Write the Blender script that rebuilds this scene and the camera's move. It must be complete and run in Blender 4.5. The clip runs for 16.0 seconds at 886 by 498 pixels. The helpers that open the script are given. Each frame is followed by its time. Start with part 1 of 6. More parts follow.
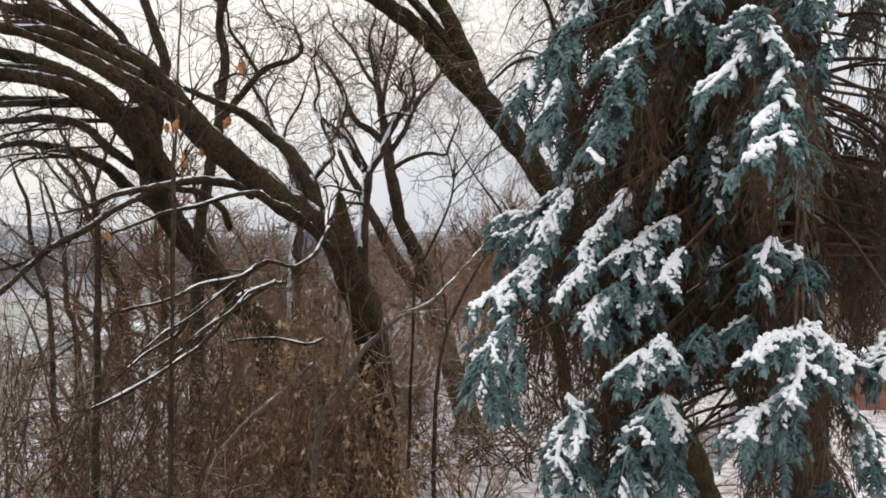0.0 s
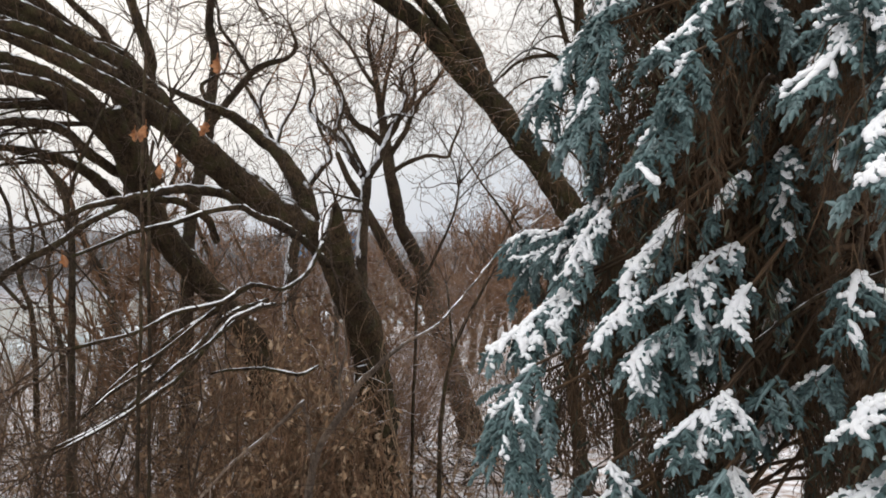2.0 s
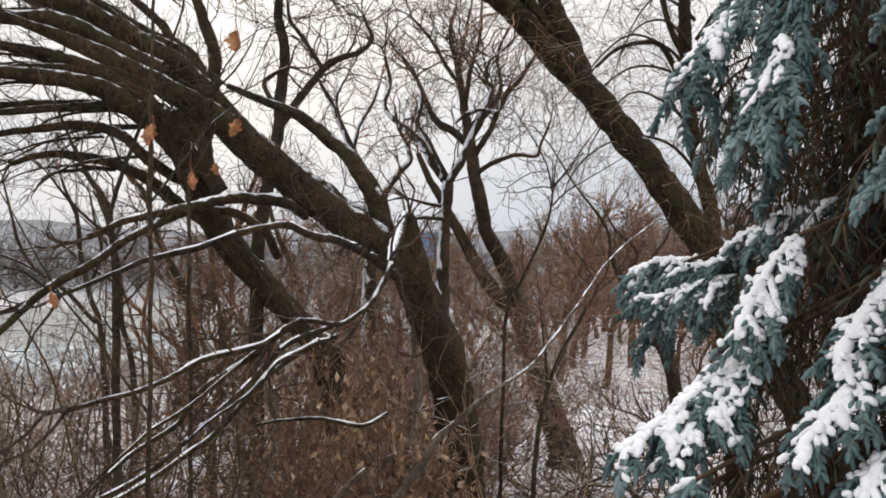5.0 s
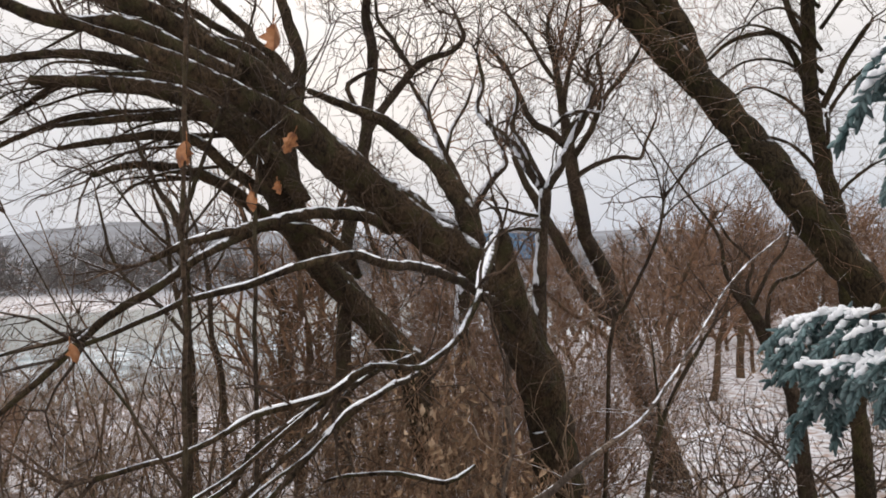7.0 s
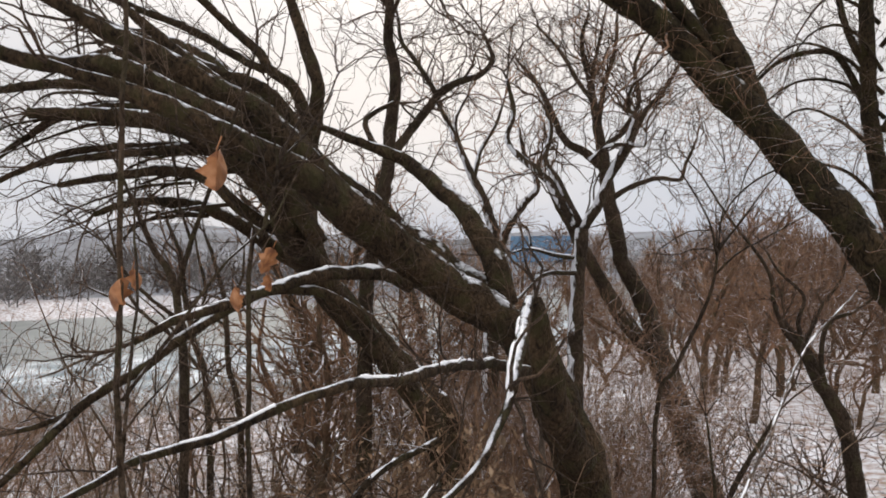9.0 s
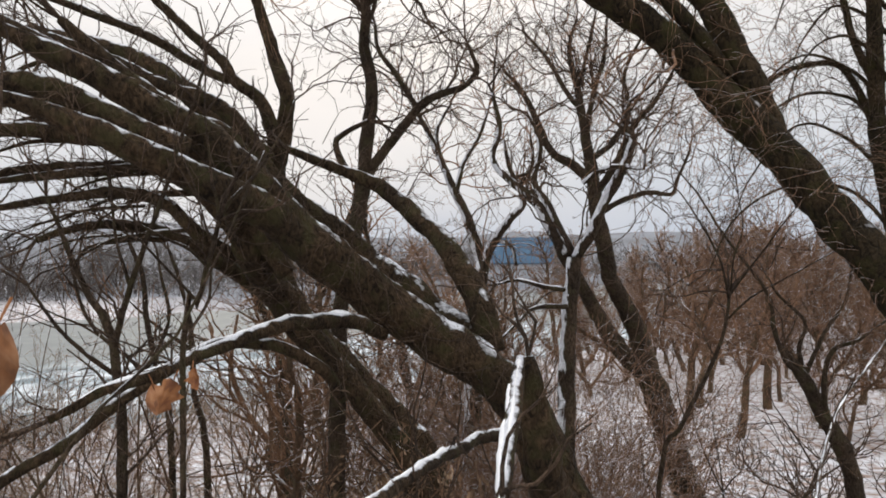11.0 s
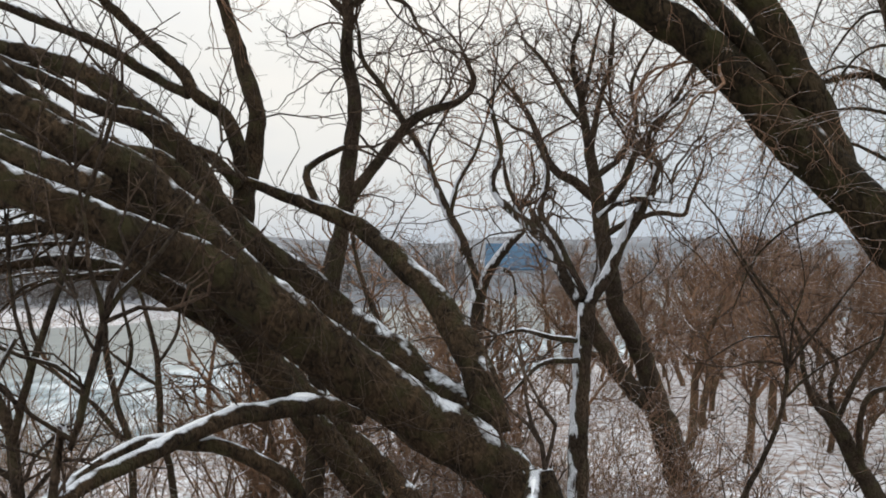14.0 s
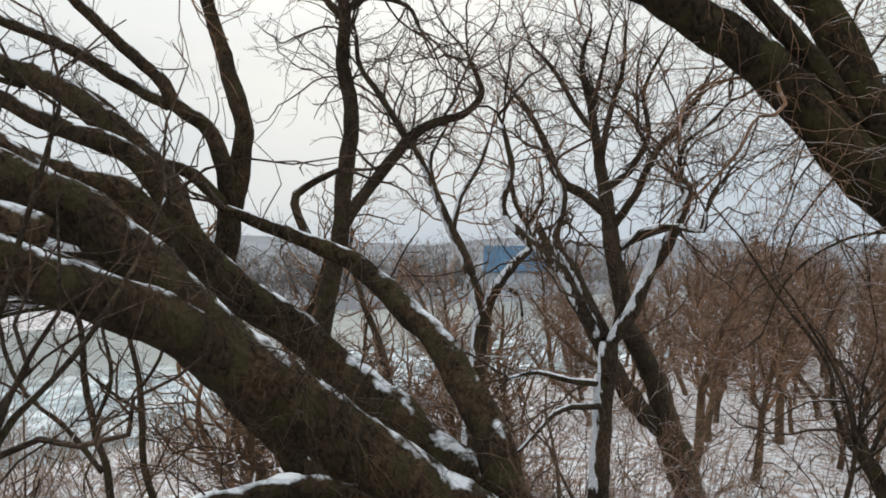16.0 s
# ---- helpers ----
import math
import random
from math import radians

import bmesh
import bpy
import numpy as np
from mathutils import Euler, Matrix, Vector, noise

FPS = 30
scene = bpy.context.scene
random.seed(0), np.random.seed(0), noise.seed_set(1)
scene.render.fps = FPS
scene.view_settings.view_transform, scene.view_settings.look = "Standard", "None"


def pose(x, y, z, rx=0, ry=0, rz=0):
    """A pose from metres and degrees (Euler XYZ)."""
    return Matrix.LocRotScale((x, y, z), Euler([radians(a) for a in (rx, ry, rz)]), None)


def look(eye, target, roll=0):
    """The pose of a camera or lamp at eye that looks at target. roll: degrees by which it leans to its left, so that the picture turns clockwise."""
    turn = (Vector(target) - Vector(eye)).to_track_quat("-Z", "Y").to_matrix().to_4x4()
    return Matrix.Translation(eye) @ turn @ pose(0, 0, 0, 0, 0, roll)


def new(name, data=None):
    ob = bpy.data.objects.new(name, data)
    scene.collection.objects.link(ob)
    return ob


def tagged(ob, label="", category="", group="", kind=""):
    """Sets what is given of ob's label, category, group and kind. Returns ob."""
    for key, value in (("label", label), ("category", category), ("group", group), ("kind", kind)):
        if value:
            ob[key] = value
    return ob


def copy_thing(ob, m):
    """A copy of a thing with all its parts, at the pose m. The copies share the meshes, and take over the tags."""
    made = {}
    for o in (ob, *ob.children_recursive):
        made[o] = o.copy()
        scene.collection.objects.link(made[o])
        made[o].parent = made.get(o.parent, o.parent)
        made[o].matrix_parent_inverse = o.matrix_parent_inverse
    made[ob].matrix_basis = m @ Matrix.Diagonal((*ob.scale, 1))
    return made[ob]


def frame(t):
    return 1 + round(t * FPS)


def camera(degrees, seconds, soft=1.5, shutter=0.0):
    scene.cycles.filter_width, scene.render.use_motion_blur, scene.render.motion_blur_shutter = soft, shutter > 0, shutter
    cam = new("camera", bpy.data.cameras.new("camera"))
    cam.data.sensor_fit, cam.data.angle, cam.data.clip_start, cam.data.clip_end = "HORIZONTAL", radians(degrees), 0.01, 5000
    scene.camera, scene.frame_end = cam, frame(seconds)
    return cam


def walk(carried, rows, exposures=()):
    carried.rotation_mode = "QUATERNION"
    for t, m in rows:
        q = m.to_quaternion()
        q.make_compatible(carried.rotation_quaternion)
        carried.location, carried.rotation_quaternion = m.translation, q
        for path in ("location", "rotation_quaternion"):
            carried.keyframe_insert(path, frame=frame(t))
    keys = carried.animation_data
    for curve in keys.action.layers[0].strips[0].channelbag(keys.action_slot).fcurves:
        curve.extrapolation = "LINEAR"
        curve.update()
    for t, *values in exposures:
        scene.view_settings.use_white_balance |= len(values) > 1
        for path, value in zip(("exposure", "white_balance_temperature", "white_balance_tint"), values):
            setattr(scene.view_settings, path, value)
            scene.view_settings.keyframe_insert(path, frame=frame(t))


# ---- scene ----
cam = camera(52.7, 16.0, soft=1.8)
METRES, EYE, TILT, LEAN, TURN = 8.0, 5.0, 0.0, 0.0, 0.0
ROWS = [
    (0.0, 0.0, 0.0, 0.0, 0.0, 0.0, 0.0),
    (0.5, -0.0018, 0.0306, 0.0088, -0.0, -0.01, 0.03),
    (1.0, -0.0034, 0.0574, 0.0163, 0.0, -0.03, 0.1),
    (1.5, -0.0058, 0.0882, 0.0204, -0.01, -0.03, 0.11),
    (2.0, -0.0077, 0.1156, 0.0218, -0.01, -0.04, 0.15),
    (2.5, -0.0094, 0.1477, 0.0237, -0.01, -0.06, 0.21),
    (3.0, -0.0102, 0.1763, 0.0284, 0.01, -0.07, 0.26),
    (3.5, -0.0115, 0.209, 0.0353, 0.1, -0.09, 0.31),
    (4.0, -0.0132, 0.2377, 0.0397, 1.31, -0.07, 0.34),
    (4.5, -0.0145, 0.2715, 0.0423, 3.3, -0.07, 0.39),
    (7.0, -0.0265, 0.4203, 0.0662, 11.69, -0.02, 0.53),
    (7.5, -0.0305, 0.4473, 0.0858, 11.83, -0.01, 0.54),
    (8.0, -0.036, 0.4782, 0.1111, 12.34, 0.0, 0.47),
    (8.5, -0.0396, 0.5044, 0.1263, 13.36, 0.02, 0.47),
    (9.0, -0.0458, 0.5374, 0.1341, 13.6, 0.03, 0.47),
    (11.5, -0.076, 0.6825, 0.1878, 12.18, 0.04, 0.28),
    (12.0, -0.0814, 0.7123, 0.1952, 12.12, 0.13, 0.28),
    (12.5, -0.0882, 0.7437, 0.197, 12.06, 0.18, 0.29),
    (13.0, -0.0944, 0.7711, 0.2, 12.02, 0.2, 0.26),
    (13.5, -0.1, 0.8013, 0.214, 12.02, 0.19, 0.19),
    (14.0, -0.1073, 0.8294, 0.2254, 11.97, 0.27, 0.19),
    (14.5, -0.1156, 0.859, 0.2308, 11.92, 0.3, 0.18),
    (15.0, -0.1237, 0.8847, 0.2342, 11.87, 0.32, 0.1),
    (15.5, -0.1313, 0.9119, 0.2473, 11.86, 0.3, 0.02),
    (16.0, -0.1387, 0.937, 0.2594, 11.83, 0.32, -0.11),
]
walk(cam, [(t, pose(0, 0, EYE, TILT, LEAN, TURN) @ pose(METRES * x, METRES * y, METRES * z, 90 + pitch, roll, yaw)) for t, x, y, z, yaw, pitch, roll in ROWS],
     exposures=[(0.0, 0.13, 6880, 11), (4.5, 0.12, 6880, 12), (8.0, 0.04, 6900, 14), (12.0, -0.03, 6740, 11), (16.0, -0.07, 6560, 6)])

# ---- light: an overcast winter sky ----
SUN_ELEVATION, SUN_ROTATION = radians(24), radians(-20)
world = bpy.data.worlds.new("world")
scene.world = world
world.use_nodes = True
wn, wl = world.node_tree.nodes, world.node_tree.links
wn.clear()
w_out = wn.new("ShaderNodeOutputWorld")
w_bg = wn.new("ShaderNodeBackground")
w_sky = wn.new("ShaderNodeTexSky")
w_sky.sky_type, w_sky.sun_disc = "NISHITA", False
w_sky.sun_elevation, w_sky.sun_rotation, w_sky.dust_density, w_sky.air_density = SUN_ELEVATION, SUN_ROTATION, 3.0, 1.0
w_scale = wn.new("ShaderNodeVectorMath")
w_scale.operation = "SCALE"
w_scale.inputs["Scale"].default_value = 0.08
w_co = wn.new("ShaderNodeTexCoord")
w_map = wn.new("ShaderNodeMapping")
w_map.inputs["Scale"].default_value = (1.0, 1.0, 3.2)
w_noise = wn.new("ShaderNodeTexNoise")
w_noise.inputs["Scale"].default_value, w_noise.inputs["Detail"].default_value = 2.2, 5.0
w_ramp = wn.new("ShaderNodeValToRGB")
w_ramp.color_ramp.elements[0].position, w_ramp.color_ramp.elements[0].color = 0.32, (0.66, 0.72, 0.80, 1)
w_ramp.color_ramp.elements[1].position, w_ramp.color_ramp.elements[1].color = 0.58, (0.825, 0.838, 0.86, 1)
w_mix = wn.new("ShaderNodeMix")
w_mix.data_type, w_mix.inputs["Factor"].default_value = "RGBA", 0.93
wl.new(w_co.outputs["Generated"], w_map.inputs["Vector"])
wl.new(w_map.outputs["Vector"], w_noise.inputs["Vector"])
wl.new(w_noise.outputs["Fac"], w_ramp.inputs["Fac"])
wl.new(w_sky.outputs["Color"], w_scale.inputs[0])
wl.new(w_scale.outputs["Vector"], w_mix.inputs["A"])
wl.new(w_ramp.outputs["Color"], w_mix.inputs["B"])
w_sep = wn.new("ShaderNodeSeparateXYZ")
wl.new(w_co.outputs["Generated"], w_sep.inputs[0])
w_low = wn.new("ShaderNodeValToRGB")
w_low.color_ramp.elements[0].position, w_low.color_ramp.elements[0].color = 0.0, (0.78, 0.84, 0.93, 1)
w_low.color_ramp.elements[1].position, w_low.color_ramp.elements[1].color = 0.22, (1.0, 1.0, 1.0, 1)
wl.new(w_sep.outputs["Z"], w_low.inputs["Fac"])
w_tint = wn.new("ShaderNodeMix")
w_tint.data_type, w_tint.blend_type, w_tint.inputs["Factor"].default_value = "RGBA", "MULTIPLY", 1.0
wl.new(w_mix.outputs["Result"], w_tint.inputs["A"])
wl.new(w_low.outputs["Color"], w_tint.inputs["B"])
wl.new(w_tint.outputs["Result"], w_bg.inputs["Color"])
# an overcast sky is brighter overhead than at the horizon
w_high = wn.new("ShaderNodeMapRange")
w_high.inputs["From Min"].default_value, w_high.inputs["From Max"].default_value = 0.2, 1.0
w_high.inputs["To Min"].default_value, w_high.inputs["To Max"].default_value = 1.0, 2.1
wl.new(w_sep.outputs["Z"], w_high.inputs["Value"])
wl.new(w_high.outputs["Result"], w_bg.inputs["Strength"])
wl.new(w_bg.outputs["Background"], w_out.inputs["Surface"])

sun = new("sun", bpy.data.lights.new("sun", "SUN"))
sun.data.energy, sun.data.angle, sun.data.color = 0.6, radians(25), (1.0, 0.96, 0.9)
sun.matrix_world = look((0, 0, 50), (8, -20, 33))


# ---- materials ----
def material(name, rough=0.85):
    m = bpy.data.materials.new(name)
    m.use_nodes = True
    b = m.node_tree.nodes["Principled BSDF"]
    b.inputs["Roughness"].default_value = rough
    return m, m.node_tree.nodes, m.node_tree.links, b


def noise_node(n, l, scale, detail=4.0, stretch=None, distort=0.0):
    t = n.new("ShaderNodeTexNoise")
    t.inputs["Scale"].default_value, t.inputs["Detail"].default_value, t.inputs["Distortion"].default_value = scale, detail, distort
    g = n.new("ShaderNodeNewGeometry")
    if stretch:
        mp = n.new("ShaderNodeMapping")
        mp.inputs["Scale"].default_value = stretch
        l.new(g.outputs["Position"], mp.inputs["Vector"])
        l.new(mp.outputs["Vector"], t.inputs["Vector"])
    else:
        l.new(g.outputs["Position"], t.inputs["Vector"])
    return t


def ramp_node(n, l, source, stops):
    r = n.new("ShaderNodeValToRGB")
    while len(r.color_ramp.elements) < len(stops):
        r.color_ramp.elements.new(0.5)
    for e, (p, c) in zip(r.color_ramp.elements, stops):
        e.position, e.color = p, (*c, 1)
    l.new(source, r.inputs["Fac"])
    return r


def mix_node(n, l, fac, a, b, mode="MIX"):
    m = n.new("ShaderNodeMix")
    m.data_type, m.blend_type = "RGBA", mode
    for key, v in (("Factor", fac), ("A", a), ("B", b)):
        if isinstance(v, (int, float)):
            m.inputs[key].default_value = v
        elif isinstance(v, tuple):
            m.inputs[key].default_value = (*v, 1)
        else:
            l.new(v, m.inputs[key])
    return m.outputs["Result"]


def bump_node(n, l, height, b, strength=0.5, distance=0.02):
    u = n.new("ShaderNodeBump")
    u.inputs["Strength"].default_value, u.inputs["Distance"].default_value = strength, distance
    l.new(height, u.inputs["Height"])
    l.new(u.outputs["Normal"], b.inputs["Normal"])


def bark(name, dark, light, moss=None, snow=0.0, scale=30.0, wind=False):
    """Furrowed bark; snow: how much of the faces that look up holds a dusting of snow; wind: snow packed on the weather side."""
    m, n, l, b = material(name, 0.95)
    b.inputs["Specular IOR Level"].default_value = 0.15
    fine = noise_node(n, l, scale, 6.0, (1.0, 1.0, 0.6), 1.2)
    large = noise_node(n, l, 2.3, 3.0)
    col = ramp_node(n, l, fine.outputs["Fac"], [(0.33, dark), (0.66, light)]).outputs["Color"]
    patch = ramp_node(n, l, large.outputs["Fac"], [(0.42, (0.62, 0.62, 0.62)), (0.62, (1.15, 1.1, 1.05))]).outputs["Color"]
    col = mix_node(n, l, 1.0, col, patch, "MULTIPLY")
    if moss:
        where = noise_node(n, l, 6.0, 3.0)
        amount = ramp_node(n, l, where.outputs["Fac"], [(0.5, (0, 0, 0)), (0.68, (0.75, 0.75, 0.75))]).outputs["Color"]
        col = mix_node(n, l, amount, col, moss)
    if snow:
        g = n.new("ShaderNodeNewGeometry")
        sep = n.new("ShaderNodeSeparateXYZ")
        l.new(g.outputs["Normal"], sep.inputs[0])
        speck = noise_node(n, l, 8.0, 9.0)
        add = n.new("ShaderNodeMath")
        add.operation = "MULTIPLY_ADD"
        l.new(speck.outputs["Fac"], add.inputs[0])
        add.inputs[1].default_value = 1.3
        l.new(sep.outputs["Z"], add.inputs[2])
        edge = 1.82 - 0.45 * snow
        rng = n.new("ShaderNodeMapRange")
        l.new(add.outputs[0], rng.inputs["Value"])
        rng.inputs["From Min"].default_value, rng.inputs["From Max"].default_value = edge - 0.1, edge + 0.1
        col = mix_node(n, l, rng.outputs["Result"], col, (0.86, 0.88, 0.92))
    if wind:
        side = n.new("ShaderNodeVectorMath")
        side.operation = "DOT_PRODUCT"
        side.inputs[1].default_value = (-0.82, -0.5, 0.28)
        l.new(n.new("ShaderNodeNewGeometry").outputs["Normal"], side.inputs[0])
        crust = noise_node(n, l, 7.0, 10.0, (1.0, 1.0, 0.4), 0.8)
        pile = n.new("ShaderNodeMath")
        pile.operation = "MULTIPLY_ADD"
        l.new(crust.outputs["Fac"], pile.inputs[0])
        pile.inputs[1].default_value = 2.6
        l.new(side.outputs["Value"], pile.inputs[2])
        packed = n.new("ShaderNodeMapRange")
        l.new(pile.outputs[0], packed.inputs["Value"])
        packed.inputs["From Min"].default_value, packed.inputs["From Max"].default_value = 1.95, 2.1
        col = mix_node(n, l, packed.outputs["Result"], col, (0.84, 0.86, 0.9))
    l.new(col, b.inputs["Base Color"])
    furrow = noise_node(n, l, 11.0, 4.0, (1.0, 1.0, 0.5), 2.0)
    both = n.new("ShaderNodeMath")
    both.operation = "MULTIPLY_ADD"
    l.new(furrow.outputs["Fac"], both.inputs[0])
    both.inputs[1].default_value = 1.6
    l.new(fine.outputs["Fac"], both.inputs[2])
    bump_node(n, l, both.outputs[0], b, 1.0, 0.04)
    return m


def mottled(name, colours, scale, rough=0.85, bump=0.0, distance=0.01, stretch=None, per_island=0.0):
    m, n, l, b = material(name, rough)
    t = noise_node(n, l, scale, 5.0, stretch)
    k = len(colours)
    col = ramp_node(n, l, t.outputs["Fac"], [(0.3 + 0.4 * i / max(1, k - 1), c) for i, c in enumerate(colours)]).outputs["Color"]
    if per_island:
        g = n.new("ShaderNodeNewGeometry")
        tone = ramp_node(n, l, g.outputs["Random Per Island"], [(0.0, (1 - per_island,) * 3), (1.0, (1 + per_island,) * 3)]).outputs["Color"]
        col = mix_node(n, l, 1.0, col, tone, "MULTIPLY")
    l.new(col, b.inputs["Base Color"])
    if bump:
        bump_node(n, l, t.outputs["Fac"], b, bump, distance)
    return m


BARK_OAK = bark("dark_oak_bark", (0.017, 0.0118, 0.0072), (0.09, 0.061, 0.036), (0.053, 0.047, 0.02), snow=0.74, scale=26)
BARK_GREY = bark("grey_brown_bark", (0.03, 0.021, 0.014), (0.105, 0.075, 0.052), (0.07, 0.06, 0.03), snow=0.7, scale=34)
BARK_WIND = bark("snow_crusted_bark", (0.03, 0.021, 0.014), (0.105, 0.075, 0.052), (0.07, 0.06, 0.03), snow=0.7, scale=34, wind=True)
BARK_WILLOW = bark("mossy_willow_bark", (0.015, 0.011, 0.006), (0.07, 0.05, 0.028), (0.05, 0.045, 0.016), snow=0.66, scale=24)
WOOD_BARK = bark("woodland_bark", (0.085, 0.052, 0.034), (0.235, 0.15, 0.095), (0.13, 0.105, 0.06), snow=0.6, scale=30)
BARK_PALE = bark("pale_sapling_bark", (0.09, 0.066, 0.05), (0.27, 0.21, 0.165), snow=0.6, scale=34)
TWIG = bark("twig_bark", (0.135, 0.078, 0.047), (0.355, 0.21, 0.128), snow=0.7, scale=40)
TWIG_RED = bark("reddish_twig_bark", (0.2, 0.12, 0.077), (0.45, 0.27, 0.175), snow=0.7, scale=40)
TWIG_BARE = bark("bare_twig_bark", (0.05, 0.036, 0.027), (0.16, 0.112, 0.08), snow=0.0, scale=40)
# twigs of the far woods: air haze is put into the bark colour as grey
HAZY_TWIG = bark("hazed_distant_twigs", (0.115, 0.104, 0.1), (0.26, 0.24, 0.232), snow=0.7, scale=3)
SHRUB = bark("shrub_bark", (0.185, 0.125, 0.083), (0.48, 0.34, 0.23), snow=0.6, scale=40)
SPRUCE_BARK = bark("spruce_bark", (0.03, 0.02, 0.014), (0.11, 0.07, 0.048), snow=0.1, scale=28)
DEAD_TWIG = mottled("dead_spruce_twig", [(0.028, 0.016, 0.008), (0.13, 0.074, 0.035)], 5.0)
SNOW = mottled("fresh_snow", [(0.86, 0.875, 0.90), (0.94, 0.945, 0.95)], 9.0, 0.7, 0.5, 0.01)
NEEDLE = mottled("blue_spruce_needles", [(0.03, 0.06, 0.06), (0.08, 0.138, 0.138), (0.18, 0.255, 0.26)], 7.0, 0.65, per_island=0.4)
NEEDLE_OLD = mottled("old_spruce_needles", [(0.018, 0.028, 0.02), (0.042, 0.056, 0.036), (0.085, 0.085, 0.05)], 6.0, 0.7, per_island=0.4)
DRY_LEAF = mottled("dry_brown_leaf", [(0.10, 0.06, 0.034), (0.25, 0.155, 0.088), (0.48, 0.355, 0.24)], 4.0, 0.85, per_island=0.6)
ORANGE_LEAF = mottled("dry_orange_leaf", [(0.16, 0.055, 0.018), (0.34, 0.135, 0.045), (0.46, 0.22, 0.10)], 30.0, 0.7)
METAL = mottled("black_painted_iron", [(0.012, 0.012, 0.014), (0.03, 0.03, 0.033)], 20.0, 0.45)


# ---- mesh helpers ----
class Tubes:
    """Collects tapering tubes, and writes them as one mesh."""

    def __init__(self):
        self.v, self.f = [], []

    def add(self, pts, radii, sides=4, bumpy=0.0, cap=False):
        base = len(self.v)
        n = len(pts)
        side = None
        for i in range(n):
            d = (pts[min(i + 1, n - 1)] - pts[max(i - 1, 0)])
            if d.length < 1e-6:
                d = Vector((0, 0, 1))
            d.normalize()
            if side is None:
                side = d.orthogonal().normalized()
            else:
                side = (side - d * side.dot(d))
                side = side.normalized() if side.length > 1e-5 else d.orthogonal().normalized()
            other = d.cross(side)
            for k in range(sides):
                a = 2 * math.pi * k / sides
                w = side * math.cos(a) + other * math.sin(a)
                r = radii[i]
                if bumpy:
                    r *= 1 + bumpy * noise.noise((pts[i] + w * 0.22) * 4.5) + 0.5 * bumpy * noise.noise((pts[i] + w * r) * 14.0)
                self.v.append(pts[i] + w * r)
        for i in range(n - 1):
            a = base + i * sides
            for k in range(sides):
                k2 = (k + 1) % sides
                self.f.append((a + k, a + k2, a + sides + k2, a + sides + k))
        if cap:
            self.f.append(tuple(base + k for k in reversed(range(sides))))
            self.f.append(tuple(base + (n - 1) * sides + k for k in range(sides)))

    def strip(self, quad):
        base = len(self.v)
        self.v.extend(quad)
        self.f.append(tuple(range(base, base + len(quad))))

    def mesh(self, name, mat, smooth=True):
        me = bpy.data.meshes.new(name)
        me.from_pydata([tuple(p) for p in self.v], [], self.f)
        me.materials.append(mat)
        if smooth:
            me.shade_smooth()
        return me


def part_of(parent, name, me, label="", kind=""):
    ob = new(name, me)
    ob.parent = parent
    if label or kind:
        tagged(ob, label=label, kind=kind)
    return ob


def thing(name, label, category, group="", at=(0, 0, 0)):
    ob = new(name)
    ob.location = at
    return tagged(ob, label=label, category=category, group=group)


def spline(ctrl, step=0.07):
    """A smooth line through control points (x, y, z, radius)."""
    c = [Vector(p) for p in ctrl]
    c = [c[0] * 2 - c[1]] + c + [c[-1] * 2 - c[-2]]
    pts, rad = [], []
    for i in range(1, len(c) - 2):
        p0, p1, p2, p3 = c[i - 1:i + 3]
        k = max(2, int((p2 - p1).length / step))
        for j in range(k + (i == len(c) - 3)):
            t = j / k
            q = 0.5 * ((2 * p1) + (p2 - p0) * t + (2 * p0 - 5 * p1 + 4 * p2 - p3) * t * t + (3 * p1 - p0 - 3 * p2 + p3) * t ** 3)
            pts.append(Vector(q[:3]))
            rad.append(max(0.003, q[3]))
    return pts, rad


def clear(p):
    """Whether p stays out of the corridor that is kept free of branches."""
    y = min(max(p.y, -1.0), 7.9)
    cx, cz = -0.04 * y - 0.018 * y * y, 5.0 + 0.2 * y + 0.01 * y * y
    return (p.x - cx) ** 2 + (p.y - y) ** 2 + (p.z - cz) ** 2 > 0.9 ** 2


def rvec(rng):
    return Vector((rng.gauss(0, 1), rng.gauss(0, 1), rng.gauss(0, 1)))


def twig(T, rng, p, d, r, length, depth, up=0.03, wob=0.29, density=3.2, rmin=0.0028, spread=(0.45, 1.05), main=None):
    """A crooked twig with its side twigs; main takes the stem itself, where it is a part of its own."""
    n = max(3, int(length / 0.12)) if depth else 3
    bend = wob if depth else wob * 1.7
    n = min(n, 13)
    seg = length / n
    pts, rad = [p.copy()], [r]
    d = d.normalized()
    for i in range(n):
        d = (d + rvec(rng) * bend + Vector((0, 0, up))).normalized()
        q = pts[-1] + d * seg
        if not clear(q):
            break
        pts.append(q)
        rad.append(max(rmin, r * (1 - 0.7 * (i + 1) / n)) * (0.4 if i == n - 1 and depth < 2 else 1.0))
    if len(pts) < 2:
        return
    (main or T).add(pts, rad, 4 if r > 0.012 else 3)
    if depth <= 0:
        return
    k = max(1, int(density * length * (1.0 if depth > 1 else 1.4) + rng.random()))
    for _ in range(k):
        f = rng.uniform(0.18, 1.0)
        i = min(len(pts) - 2, int(f * (len(pts) - 1)))
        q = pts[i].lerp(pts[i + 1], rng.random())
        dd = (pts[i + 1] - pts[i]).normalized()
        side = rvec(rng)
        side = (side - dd * side.dot(dd)).normalized()
        a = rng.uniform(*spread)
        twig(T, rng, q, dd * math.cos(a) + side * math.sin(a), max(rmin, rad[i] * 0.62), length * rng.uniform(0.26, 0.58) * (1.15 - 0.5 * f),
             depth - 1, up, wob, density, rmin, spread)


